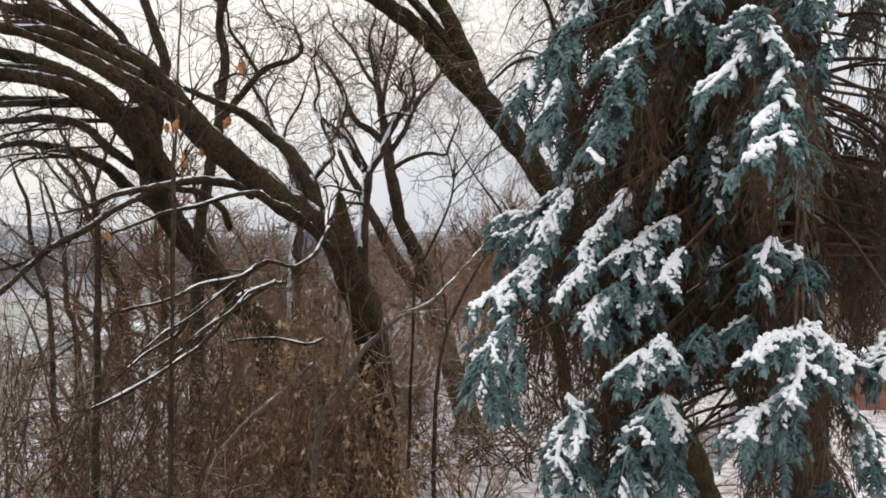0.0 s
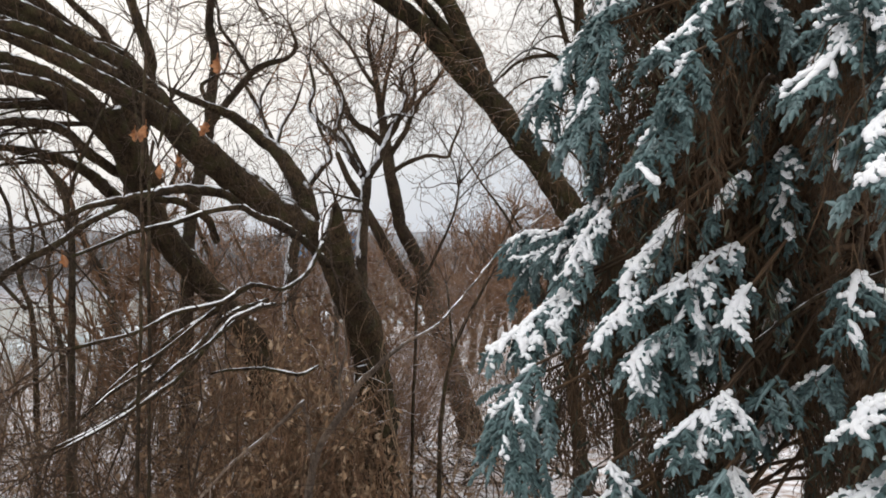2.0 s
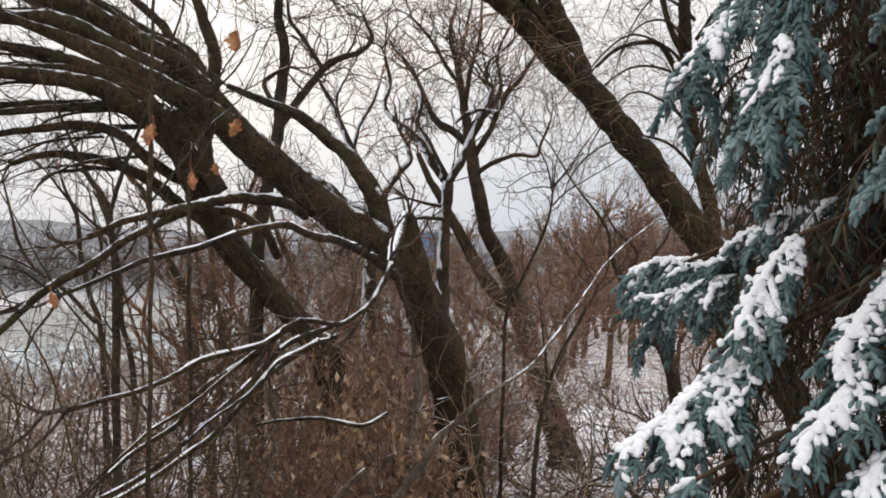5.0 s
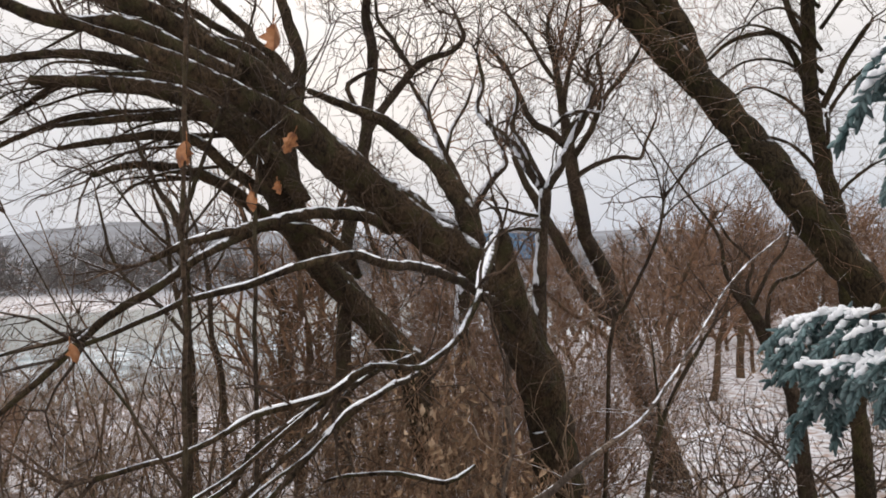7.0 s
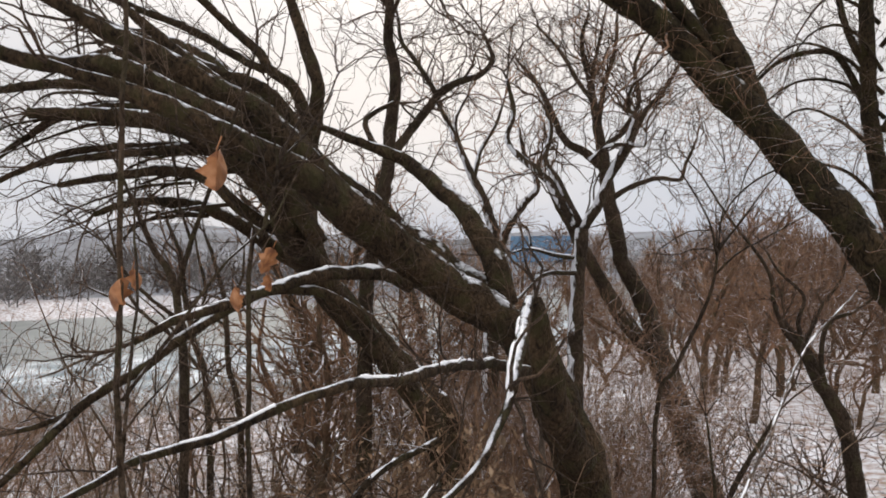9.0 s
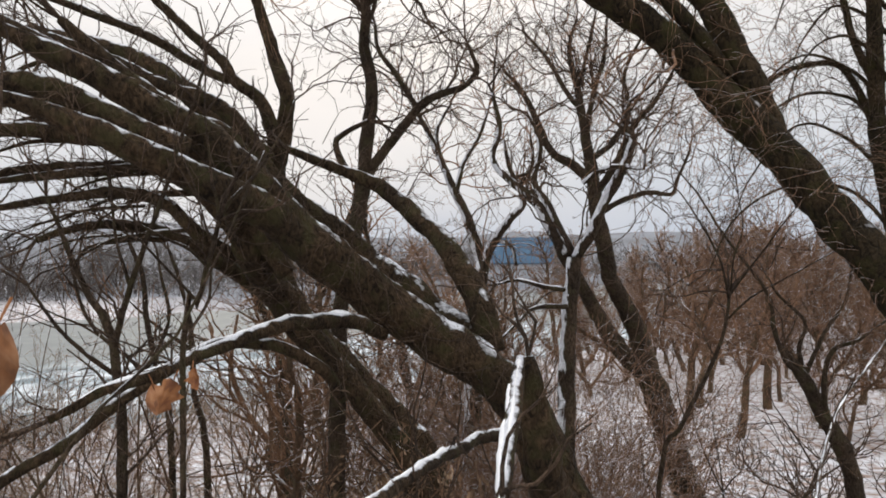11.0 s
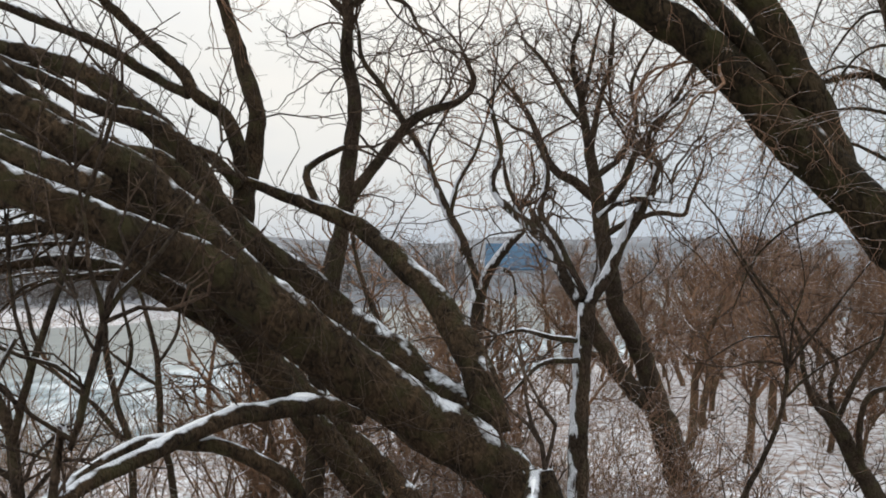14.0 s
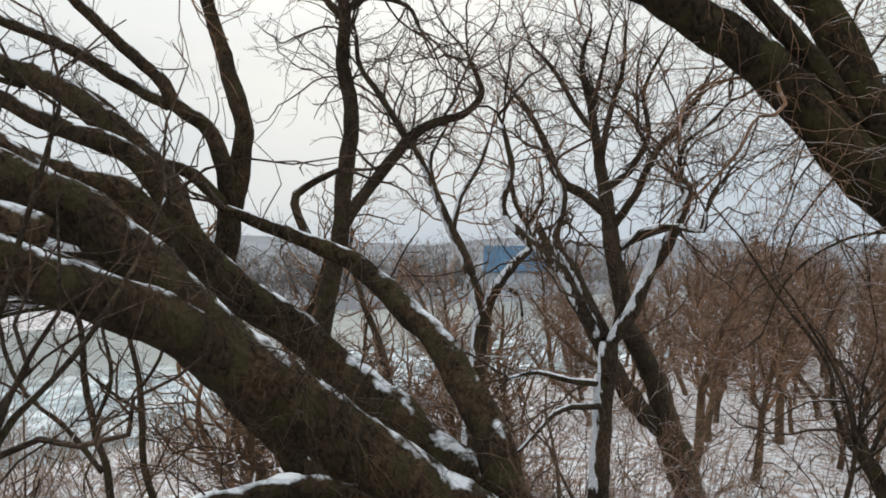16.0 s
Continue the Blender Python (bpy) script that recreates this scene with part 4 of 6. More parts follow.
limb(arching, "branch", (-1.27, 9.15, 3.05, 0.016), (-1.22, 8.6, 3.62, 0.014), (-1.18, 8.1, 3.9, 0.013), (-1.14, 7.80, 4.00, 0.016), (-1.25, 7.80, 3.90, 0.016), (-1.40, 7.75, 3.76, 0.016), (-1.68, 7.60, 3.53, 0.013), (-1.89, 7.50, 3.27, 0.011), (-2.01, 7.40, 2.97, 0.008), twigs=0.5)
arching.finish()
slim = Tree("pale_stem", "slim pale upright stem with flaking bark", "tree", (-1.75, 13.65, ground_height(-1.75, 13.65)), BARK_PALE, TWIG_BARE, 27, 0.7, 2.0, 0.3, 2, 0.03, 3.5, (0.003, 0.006))
limb(slim, "trunk", (-1.69, 13.65, 2.6, 0.045), (-1.62, 13.65, 3.2, 0.04), (-1.58, 13.65, 4.14, 0.034), (-1.56, 13.65, 4.75, 0.022))
slim.finish()
dusky = Tree("dark_sapling", "dark crooked sapling growing beside the path", "tree", (-0.1, 11.4, ground_height(-0.1, 11.4)), BARK_GREY, TWIG_BARE, 28, 0.8, 2.2, 0.2, 2, 0.03, 3.0, (0.003, 0.006))
limb(dusky, "trunk", (-0.11, 11.4, 2.6, 0.028), (-0.07, 11.4, 3.35, 0.025), (0.05, 11.4, 3.95, 0.021), (0.21, 11.4, 4.33, 0.022), (0.5, 11.4, 4.85, 0.012))
limb(dusky, "limb", (0.05, 11.4, 3.95, 0.016), (0.02, 11.5, 4.35, 0.012), (-0.02, 11.6, 4.75, 0.007))
dusky.finish()

whipling = Tree("forked_sapling", "thin forked sapling with long bare shoots", "tree", (-2.86, 9.40, ground_height(-2.86, 9.40)), BARK_GREY, TWIG_BARE, 22, 0.8, 1.6, 0.05, 2, 0.04, 0.0, (0.004, 0.008))
limb(whipling, "trunk", (-2.83, 9.4, 5.92, 0.016), (-2.76, 9.4, 6.14, 0.015), (-2.71, 9.4, 6.32, 0.014), (-2.67, 9.4, 6.45, 0.014), (-2.64, 9.4, 6.57, 0.012))
limb(whipling, "limb", (-2.64, 9.4, 6.57, 0.01), (-2.6, 9.45, 6.67, 0.01), (-2.53, 9.5, 6.76, 0.008), (-2.48, 9.6, 6.89, 0.008), (-2.42, 9.7, 7.05, 0.006), (-2.39, 9.8, 7.23, 0.005))
limb(whipling, "limb", (-2.64, 9.4, 6.57, 0.01), (-2.62, 9.35, 6.67, 0.008), (-2.62, 9.3, 6.77, 0.008), (-2.64, 9.3, 6.9, 0.006), (-2.61, 9.2, 7.08, 0.005))
limb(whipling, "limb", (-2.71, 9.4, 6.34, 0.008), (-2.75, 9.3, 6.43, 0.008), (-2.8, 9.2, 6.47, 0.006), (-2.89, 9.1, 6.54, 0.005))
limb(whipling, "limb", (-2.76, 9.4, 6.16, 0.01), (-2.76, 9.2, 6.28, 0.007), (-2.81, 9.1, 6.38, 0.007), (-2.85, 9, 6.48, 0.005))
limb(whipling, "limb", (-2.67, 9.4, 6.47, 0.006), (-2.71, 9.4, 6.53, 0.006), (-2.74, 9.4, 6.65, 0.004))
whipling.finish()

riverling = Tree("bank_sapling", "young bare tree on the river bank", "tree", (-8.12, 20.00, ground_height(-8.12, 20.00)), BARK_GREY, TWIG_BARE, 23, 0.8, 2.2, 0.05, 2, 0.04, 0.0, (0.004, 0.008))
limb(riverling, "trunk", (-8.21, 20, 3.05, 0.062), (-8.41, 20, 3.84, 0.054), (-8.45, 20, 4.64, 0.054), (-8.51, 20, 5.18, 0.045), (-8.7, 20, 5.89, 0.036), (-8.9, 20, 6.43, 0.027))
limb(riverling, "limb", (-8.43, 20, 4.64, 0.036), (-8.9, 20, 4.9, 0.036), (-9.3, 20, 5.16, 0.027), (-9.71, 20, 5.51, 0.018))
limb(riverling, "limb", (-8.47, 20, 5, 0.027), (-8.12, 20, 5.54, 0.027), (-8.07, 20, 6.08, 0.018))
riverling.finish()

bankling = Tree("bank_sapling", "young tree with a long side stem on the bank", "tree", (-8.24, 19.00, ground_height(-8.24, 19.00)), BARK_GREY, TWIG_BARE, 24, 0.8, 2.2, 0.05, 2, 0.04, 0.0, (0.004, 0.008))
limb(bankling, "trunk", (-8.34, 19, 3.64, 0.058), (-8.57, 19, 4.46, 0.05), (-8.75, 19, 5.16, 0.05), (-8.82, 19, 5.96, 0.042), (-9.03, 19, 6.46, 0.034), (-9.18, 19, 6.88, 0.017))
limb(bankling, "limb", (-8.61, 19, 4.63, 0.033), (-8.34, 19, 5.3, 0.033), (-8.47, 19, 5.96, 0.025), (-8.57, 19, 6.46, 0.017))
limb(bankling, "limb", (-8.47, 19, 3.96, 0.042), (-9.13, 19, 4.61, 0.042), (-9.6, 19, 4.93, 0.034), (-9.99, 19, 5.43, 0.034), (-10.18, 19, 6.11, 0.026), (-10.33, 19, 6.71, 0.017))
limb(bankling, "limb", (-9.6, 19, 4.93, 0.025), (-10.08, 19, 5.17, 0.026), (-10.77, 19, 5.42, 0.017))
bankling.finish()


# ---- wood behind, one built tree a variant, then copies ----
def wood_tree(seed, height, mat, twig_mat, name="bare_tree", dens=6.2, lean=0.08, reach=1.9, low=0.34, fine=0.005, sub=3.4):
    rng = random.Random(seed)
    root = thing(name, "bare brown woodland tree with fine snow-dusted twigs", "tree", "bare trees on the river flat")
    crown = Tubes()
    p, d = Vector((0, 0, -0.1)), Vector((rng.gauss(0, lean), rng.gauss(0, lean), 1))
    pts, rad = [p], [height * 0.018]
    n = 12
    for i in range(n):
        d = (d + rvec(rng) * 0.15 + Vector((0, 0, 0.06))).normalized()
        pts.append(pts[-1] + d * height * 0.78 / n)
        rad.append(height * 0.018 * (1 - 0.75 * (i + 1) / n))
    T = Tubes()
    T.add(pts, rad, 8, 0.1)
    part_of(root, "trunk", T.mesh("trunk", mat))
    for _ in range(rng.choice((1, 2, 3))):
        i = rng.randrange(1, 5)
        a, e = rng.uniform(0, 6.283), rng.uniform(0.75, 1.15)
        twig(crown, rng, pts[i] + Vector((0, 0, -50)), Vector((math.cos(a) * math.cos(e), math.sin(a) * math.cos(e), math.sin(e))), rad[i] * 0.6, height * rng.uniform(0.4, 0.6), 3, 0.05, 0.2, 1.3, fine, (0.4, 0.95))
    for _ in range(int(height * dens)):
        f = rng.uniform(low, 1.0)
        i = min(n - 1, int(f * n))
        a = rng.uniform(0, 2 * math.pi)
        e = rng.uniform(0.1, 1.0)
        dd = Vector((math.cos(a) * math.cos(e), math.sin(a) * math.cos(e), math.sin(e)))
        twig(crown, rng, pts[i].lerp(pts[i + 1], rng.random()) + Vector((0, 0, -50)), dd, min(rad[i] * 0.5, 0.03), reach * rng.uniform(0.6, 1.25) * (1.2 - 0.5 * f), 2, 0.04, 0.24, sub, fine, (0.4, 0.95))
    crown.v = [v + Vector((0, 0, 50)) for v in crown.v]
    part_of(root, "crown", crown.mesh("crown", twig_mat), kind="stuff")
    return root


def shrub(seed, height, mat, stems=9, label="leafless brown shrub with many thin stems", name="shrub", rise=0.6):
    rng = random.Random(seed)
    root = thing(name, label, "shrub", "undergrowth shrubs")
    crown = Tubes()
    for _ in range(stems):
        T = Tubes()
        a = rng.uniform(0, 2 * math.pi)
        e = rng.uniform(rise, 1.45)
        d = Vector((math.cos(a) * math.cos(e), math.sin(a) * math.cos(e), math.sin(e)))
        twig(crown, rng, Vector((math.cos(a) * 0.15, math.sin(a) * 0.15, -50.1)), d, rng.uniform(0.009, 0.022), height * rng.uniform(0.6, 1.0), 2, 0.02, 0.2, 2.0, 0.0035, (0.45, 1.1), T)
        T.v = [v + Vector((0, 0, 50)) for v in T.v]
        part_of(root, "stem", T.mesh("stem", mat))
    crown.v = [v + Vector((0, 0, 50)) for v in crown.v]
    part_of(root, "crown", crown.mesh("crown", mat), kind="stuff")
    return root


def spreading_shrub(seed, height):
    """A low wide shrub: a few crooked stems that fork into long level sprays."""
    rng = random.Random(seed)
    root = thing("spreading_shrub", "wide low dark-twigged shrub standing in snow", "shrub", "spreading shrubs on the flat")
    crown = Tubes()
    for _ in range(6):
        T = Tubes()
        a, e = rng.uniform(0, 6.283), rng.uniform(0.35, 1.2)
        d = Vector((math.cos(a) * math.cos(e), math.sin(a) * math.cos(e), math.sin(e)))
        twig(crown, rng, Vector((math.cos(a) * 0.1, math.sin(a) * 0.1, -50.1)), d, rng.uniform(0.02, 0.035), height * rng.uniform(0.8, 1.3), 3, 0.0, 0.2, 1.7, 0.006, (0.4, 1.0), T)
        T.v = [v + Vector((0, 0, 50)) for v in T.v]
        part_of(root, "stem", T.mesh("stem", TWIG_BARE))
    crown.v = [v + Vector((0, 0, 50)) for v in crown.v]
    part_of(root, "crown", crown.mesh("crown", TWIG_BARE), kind="stuff")
    return root


def young_tree(seed, height, mat, twig_mat):
    """A few crooked stems from one foot, each with long side branches and a line of snow."""
    rng = random.Random(seed)
    root = thing("young_tree", "young bare tree with crooked snow-lined stems", "tree", "young trees in the undergrowth")
    fine = Tubes()
    for _ in range(rng.choice((2, 3, 3))):
        a, e = rng.uniform(0, 6.283), rng.uniform(1.0, 1.45)
        d = Vector((math.cos(a) * math.cos(e), math.sin(a) * math.cos(e), math.sin(e)))
        p, r = Vector((math.cos(a) * 0.12, math.sin(a) * 0.12, -0.1)), rng.uniform(0.022, 0.042)
        ctrl = [(*p, r)]
        for i in range(6):
            d = (d + rvec(rng) * 0.16 + Vector((0, 0, 0.04))).normalized()
            p = p + d * height * rng.uniform(0.7, 1.0) / 6
            ctrl.append((*p, r * (1 - 0.13 * (i + 1))))
        P, R = spline(ctrl, 0.12)
        T = Tubes()
        T.add(P, R, 6, 0.08)
        ob = part_of(root, "stem", T.mesh("stem", mat))
        for S in plastered(P[3:], [q * 0.75 for q in R[3:]], rng):
            part_of(ob, "snow_ridge", S.mesh("snow_ridge", SNOW), "fresh snow")
        for _ in range(6):
            i = rng.randrange(len(P) // 4, len(P) - 1)
            b, f = rng.uniform(0, 6.283), rng.uniform(0.2, 1.0)
            dd = Vector((math.cos(b) * math.cos(f), math.sin(b) * math.cos(f), math.sin(f)))
            twig(fine, rng, P[i] + Vector((0, 0, -50)), dd, R[i] * 0.5, rng.uniform(0.7, 1.7), 2, 0.03, 0.15, 2.4, 0.004, (0.35, 0.9))
    fine.v = [v + Vector((0, 0, 50)) for v in fine.v]
    part_of(root, "crown", fine.mesh("crown", twig_mat), kind="stuff")
    return root


def scatter(things, places, rng, smin=0.85, smax=1.2):
    """Sets the built things at the first places and copies of them at the rest."""
    for i, (x, y) in enumerate(places):
        src = things[i % len(things)]
        s = rng.uniform(smin, smax)
        m = pose(x, y, ground_height(x, y), 0, 0, rng.uniform(0, 360)) @ Matrix.Scale(s, 4)
        if i < len(things):
            src.matrix_basis = m
        else:
            o = copy_thing(src, Matrix.Identity(4))
            o.matrix_basis = m


def sight_lane(x, y):
    """The gap in the woods through which the blue-roofed house shows."""
    return abs(x + 0.133 * y) < 1.6 + 0.012 * y


rng = random.Random(5)
near, far = [], []
while len(near) + len(far) < 280:
    y = rng.uniform(37, 108)
    x = rng.uniform(-0.2 * y, 0.62 * y + 3)
    s = (Vector((x, y)) - BANK).dot(ACROSS)
    if s > -4 or sight_lane(x, y) or (x < 0.0 and y < 46) or any((x - a) ** 2 + (y - b) ** 2 < 6.0 for a, b in near + far):
        continue
    (near if y < 58 else far).append((x, y))
near.sort(key=lambda p: p[1])
scatter([wood_tree(31 + i, 7.2 + 0.4 * i, WOOD_BARK, (TWIG, TWIG_RED)[i % 2]) for i in range(5)], near, rng, 0.62, 1.25)
scatter([wood_tree(51 + i, 7.6 + 0.5 * i, WOOD_BARK, (TWIG, TWIG_RED)[i % 2], dens=5.0, fine=0.012, sub=2.2) for i in range(3)], far, rng, 0.62, 1.4)

# taller, straight trees on the near bank
places = [(-9.6, 27.0), (-6.9, 29.0), (-12.5, 33.0)]
scatter([wood_tree(61 + i, 10.5 + i, BARK_GREY, (TWIG, TWIG_RED)[i % 2], "tall_bare_tree", 3.4, 0.05, 2.3, 0.25, 0.006, 2.6) for i in range(3)], places, rng, 0.9, 1.1)

places = [(-5.5, 24.0), (-4.4, 27.0), (-6.6, 22.4), (-7.9, 26.0), (-5.2, 30.5), (-8.6, 31.0), (-6.9, 34.0), (-3.9, 33.0), (-10.2, 29.0), (-5.0, 20.6), (-6.1, 19.0), (-4.0, 23.4), (-5.8, 27.6)]
scatter([wood_tree(161 + i, 6.6 + 0.5 * i, WOOD_BARK, TWIG, dens=4.6, sub=2.8) for i in range(3)], places, rng, 0.85, 1.15)

# shrubs and saplings: thick towards the river, low and open on the flat
places = []
while len(places) < 30:
    y = rng.uniform(8.5, 36)
    x = rng.uniform(-0.75 * y - 2, 0.1 * y) if len(places) % 3 == 0 else rng.uniform(-0.8 * y - 1, -0.2 * y)
    if (Vector((x, y)) - BANK).dot(ACROSS) > -3 or any((x - a) ** 2 + (y - b) ** 2 < 3.0 for a, b in places):
        continue
    places.append((x, y))
scatter([shrub(41 + i, 3.3 + 0.35 * i, SHRUB, 9) for i in range(5)], places, rng, 0.6, 1.15)
places = []
while len(places) < 12:
    y = rng.uniform(13, 32)
    x = rng.uniform(-0.85 * y, -0.42 * y)
    if (Vector((x, y)) - BANK).dot(ACROSS) > -3 or any((x - a) ** 2 + (y - b) ** 2 < 1.6 for a, b in places):
        continue
    places.append((x, y))
scatter([shrub(131 + i, 3.8 + 0.4 * i, TWIG_RED, 11, "thick reddish-brown leafless shrub near the bank", "bank_thicket", 0.8) for i in range(3)], places, rng, 0.75, 1.15)
places = [(-4.0, 15.6), (-5.4, 16.2), (-6.6, 17.0), (-7.6, 18.4), (-5.2, 19.4), (-8.6, 20.4), (-6.4, 21.4), (-3.2, 17.4)]
scatter([shrub(151 + i, 3.7 + 0.3 * i, SHRUB, 10, "dense brown leafless thicket of crooked stems", "thicket", 0.7) for i in range(3)], places, rng, 0.85, 1.15)
scatter([shrub(156 + i, 3.2 + 0.3 * i, SHRUB, 10, "dense brown leafless thicket of crooked stems", "thicket", 0.7) for i in range(2)], [(-9.3, 17.4), (-10.4, 19.3), (-8.2, 15.4), (-11.4, 20.8), (-8.9, 16.3)], random.Random(9), 0.85, 1.1)
places = [(-3.3, 9.9), (-4.6, 9.4), (-5.6, 11.2), (-6.8, 12.4)]
scatter([shrub(101 + i, 5.1 + 0.3 * i, TWIG_BARE, 7, "tall open shrub with long dark bare stems", "tall_shrub") for i in range(2)], places, rng, 0.9, 1.05)
# young trees with darker, clear stems among them
places = []
while len(places) < 36:
    y = rng.uniform(9.5, 30)
    x = rng.uniform(-0.75 * y - 2, -0.12 * y)
    if (Vector((x, y)) - BANK).dot(ACROSS) > -3 or any((x - a) ** 2 + (y - b) ** 2 < 2.5 for a, b in places):
        continue
    places.append((x, y))
scatter([young_tree(91 + i, 4.6 + 0.5 * i, WOOD_BARK, TWIG) for i in range(4)], places, rng, 0.7, 1.15)
places = [(-6.4, 13.4), (-7.8, 14.8), (-6.0, 16.4), (-9.6, 18.4), (-4.9, 13.0)]
scatter([young_tree(141 + i, 6.2 + 0.4 * i, WOOD_BARK, TWIG) for i in range(3)], places, rng, 0.9, 1.1)
places = [(-2.0, 18.0), (-2.3, 20.2), (-1.6, 20.6), (-2.8, 21.0), (-2.1, 21.4), (-1.3, 19.6)]
scatter([shrub(71 + i, 5.4, TWIG_RED, 26, "dense reddish-brown brush of thin upright stems", "brush", 1.15) for i in range(2)], places, rng, 0.9, 1.15)
places = []
while len(places) < 104:
    y = rng.uniform(15, 62)
    x = rng.uniform(-0.2 * y, 0.5 * y + 2)
    if any((x - a) ** 2 + (y - b) ** 2 < 1.8 for a, b in places) or (x > -0.02 * y and y < 31):
        continue
    places.append((x, y))
scatter([shrub(81 + i, 1.5 + 0.4 * i, SHRUB, 8, "low spreading leafless brush standing in snow", "low_shrub") for i in range(3)], places, rng, 0.7, 1.2)

places = []
while len(places) < 44:
    y = rng.uniform(20, 48)
    x = rng.uniform(-0.75 * y, -0.3 * y)
    s = (Vector((x, y)) - BANK).dot(ACROSS)
    if not -13 < s < -2.5 or any((x - a) ** 2 + (y - b) ** 2 < 1.2 for a, b in places):
        continue
    places.append((x, y))
scatter([shrub(111 + i, 2.0 + 0.4 * i, SHRUB, 11, "low leafless brush along the snowy river bank", "bank_shrub") for i in range(3)], places, rng, 0.8, 1.2)

places = [(0.6, 17.5), (2.0, 19.5), (0.2, 21.0), (3.0, 22.5), (1.4, 24.0), (4.6, 25.0), (-0.4, 25.5), (2.6, 27.0), (6.2, 28.0), (4.0, 30.0), (0.8, 29.5), (7.5, 32.0), (2.4, 33.0), (5.4, 35.0), (-1.6, 23.0), (9.0, 36.0), (1.0, 36.5), (3.6, 18.2), (-1.0, 31.0), (6.8, 24.0), (1.2, 20.6), (2.3, 21.6), (3.4, 24.4), (0.4, 22.8), (2.0, 25.4), (5.2, 22.6), (4.2, 27.2), (6.0, 30.6), (-0.6, 19.4), (3.2, 29.0)]
scatter([spreading_shrub(121 + i, 1.9 + 0.3 * i) for i in range(3)], places, rng, 0.8, 1.3)


def far_woods():
    """Bare woods on the far bank and beyond the flat, too far to tell the trees apart."""
    rng = random.Random(9)
    T = Tubes()
    n = 0
    while n < 1050:
        y = rng.uniform(55, 300)
        x = rng.uniform(-0.95 * y, 0.75 * y)
        s = (Vector((x, y)) - BANK).dot(ACROSS)
        if -6 < s < WIDTH + 7 or (s < 0 and y < 100) or s > WIDTH + 75 or (sight_lane(x, y) and y < 200):
            continue
        n += 1
        h = (rng.uniform(6.0, 11.5) if n % 2 else rng.uniform(2.5, 5.0)) * (1 + 0.55 * noise.noise(Vector((x * 0.035, y * 0.035, 2.0))))
        base = Vector((x, y, ground_height(x, y) - 0.3))
        T.add([base, base + Vector((0, 0, h * 0.75))], [0.11, 0.05], 3)
        for _ in range(50 if n % 2 else 26):
            f = rng.uniform(0.0, 0.75)
            a, e = rng.uniform(0, 6.283), rng.uniform(0.1, 1.2)
            d = Vector((math.cos(a) * math.cos(e), math.sin(a) * math.cos(e), math.sin(e)))
            q = base + Vector((0, 0, h * f)) + d * rng.uniform(0, 1.0)
            T.add([q, q + (d + rvec(rng) * 0.3) * rng.uniform(0.8, 2.4)], [0.06, 0.03], 3)
    ob = new("far_woods", T.mesh("far_woods", HAZY_TWIG, False))
    tagged(ob, "distant bare woods along the far bank, greyed in colour for haze", "woods", kind="stuff")


far_woods()


# a thin whip by the path that still holds a few dry leaves
whip = Tree("whip_sapling", "thin upright whip with a few dry leaves", "sapling", (-2.15, 6.95, ground_height(-2.15, 6.95)), BARK_GREY, TWIG_BARE, 21, 0.4, 1.2, 0.0, 1, 0.03)
limb(whip, "trunk", (-2.1, 6.9, 4.2, 0.013), (-2.03, 6.82, 5.9, 0.010), (-1.98, 6.8, 7.2, 0.007), (-1.9, 6.8, 8.6, 0.004))
limb(whip, "limb", (-2.08, 6.88, 4.5, 0.008), (-2.4, 6.8, 5.0, 0.006), (-2.56, 6.79, 5.22, 0.004), (-2.8, 6.7, 5.7, 0.003), twigs=0.3)
limb(whip, "limb", (-2.05, 6.85, 5.4, 0.007), (-2.15, 7.1, 5.95, 0.005), (-2.22, 7.2, 6.2, 0.004), (-2.3, 7.4, 6.8, 0.003), twigs=0.3)
limb(whip, "limb", (-2.03, 6.82, 5.6, 0.007), (-1.85, 7.2, 6.05, 0.005), (-1.74, 7.36, 6.2, 0.004), (-1.6, 7.6, 6.7, 0.003), twigs=0.3)
whip.finish()


# ---- the blue spruce ----
def shoot(T, rng, p, d, length, r=0.0092, needles=4):
    """One plump needled shoot: a blunt finger with needle tips standing off it all round. Returns its middle and its tip."""
    d = d.normalized()
    e = (d + Vector((0, 0, -0.25)) + rvec(rng) * 0.08).normalized()
    a = p + d * length * 0.5
    b = a + e * length * 0.5
    T.add([p, a, b], [r * 0.8, r * 1.1, r * 0.45], 4, 0.25)
    side = d.orthogonal().normalized()
    other = d.cross(side)
    for k in range(needles):
        f = (k + rng.random()) / needles
        c = p.lerp(a, f * 2) if f < 0.5 else a.lerp(b, f * 2 - 1)
        ang = rng.uniform(0, 6.283)
        w = side * math.cos(ang) + other * math.sin(ang)
        n = (w * 0.8 + e * 0.9).normalized() * r * rng.uniform(1.4, 1.9)
        t = n.cross(e).normalized() * 0.0022
        T.strip([c - t, c + t, c + n])
    return a, b


def snow_cap(S, p, a, b, w):
    """Snow lying on one shoot: a soft rounded ridge over its upper side."""
    up = Vector((0, 0, w * 0.55))
    mids = [p + up, a + up, a.lerp(b, 0.6) + up, b + up * 0.4]
    S.add(mids, [w * 0.5, w, w * 0.85, w * 0.3], 6, 0.3, True)


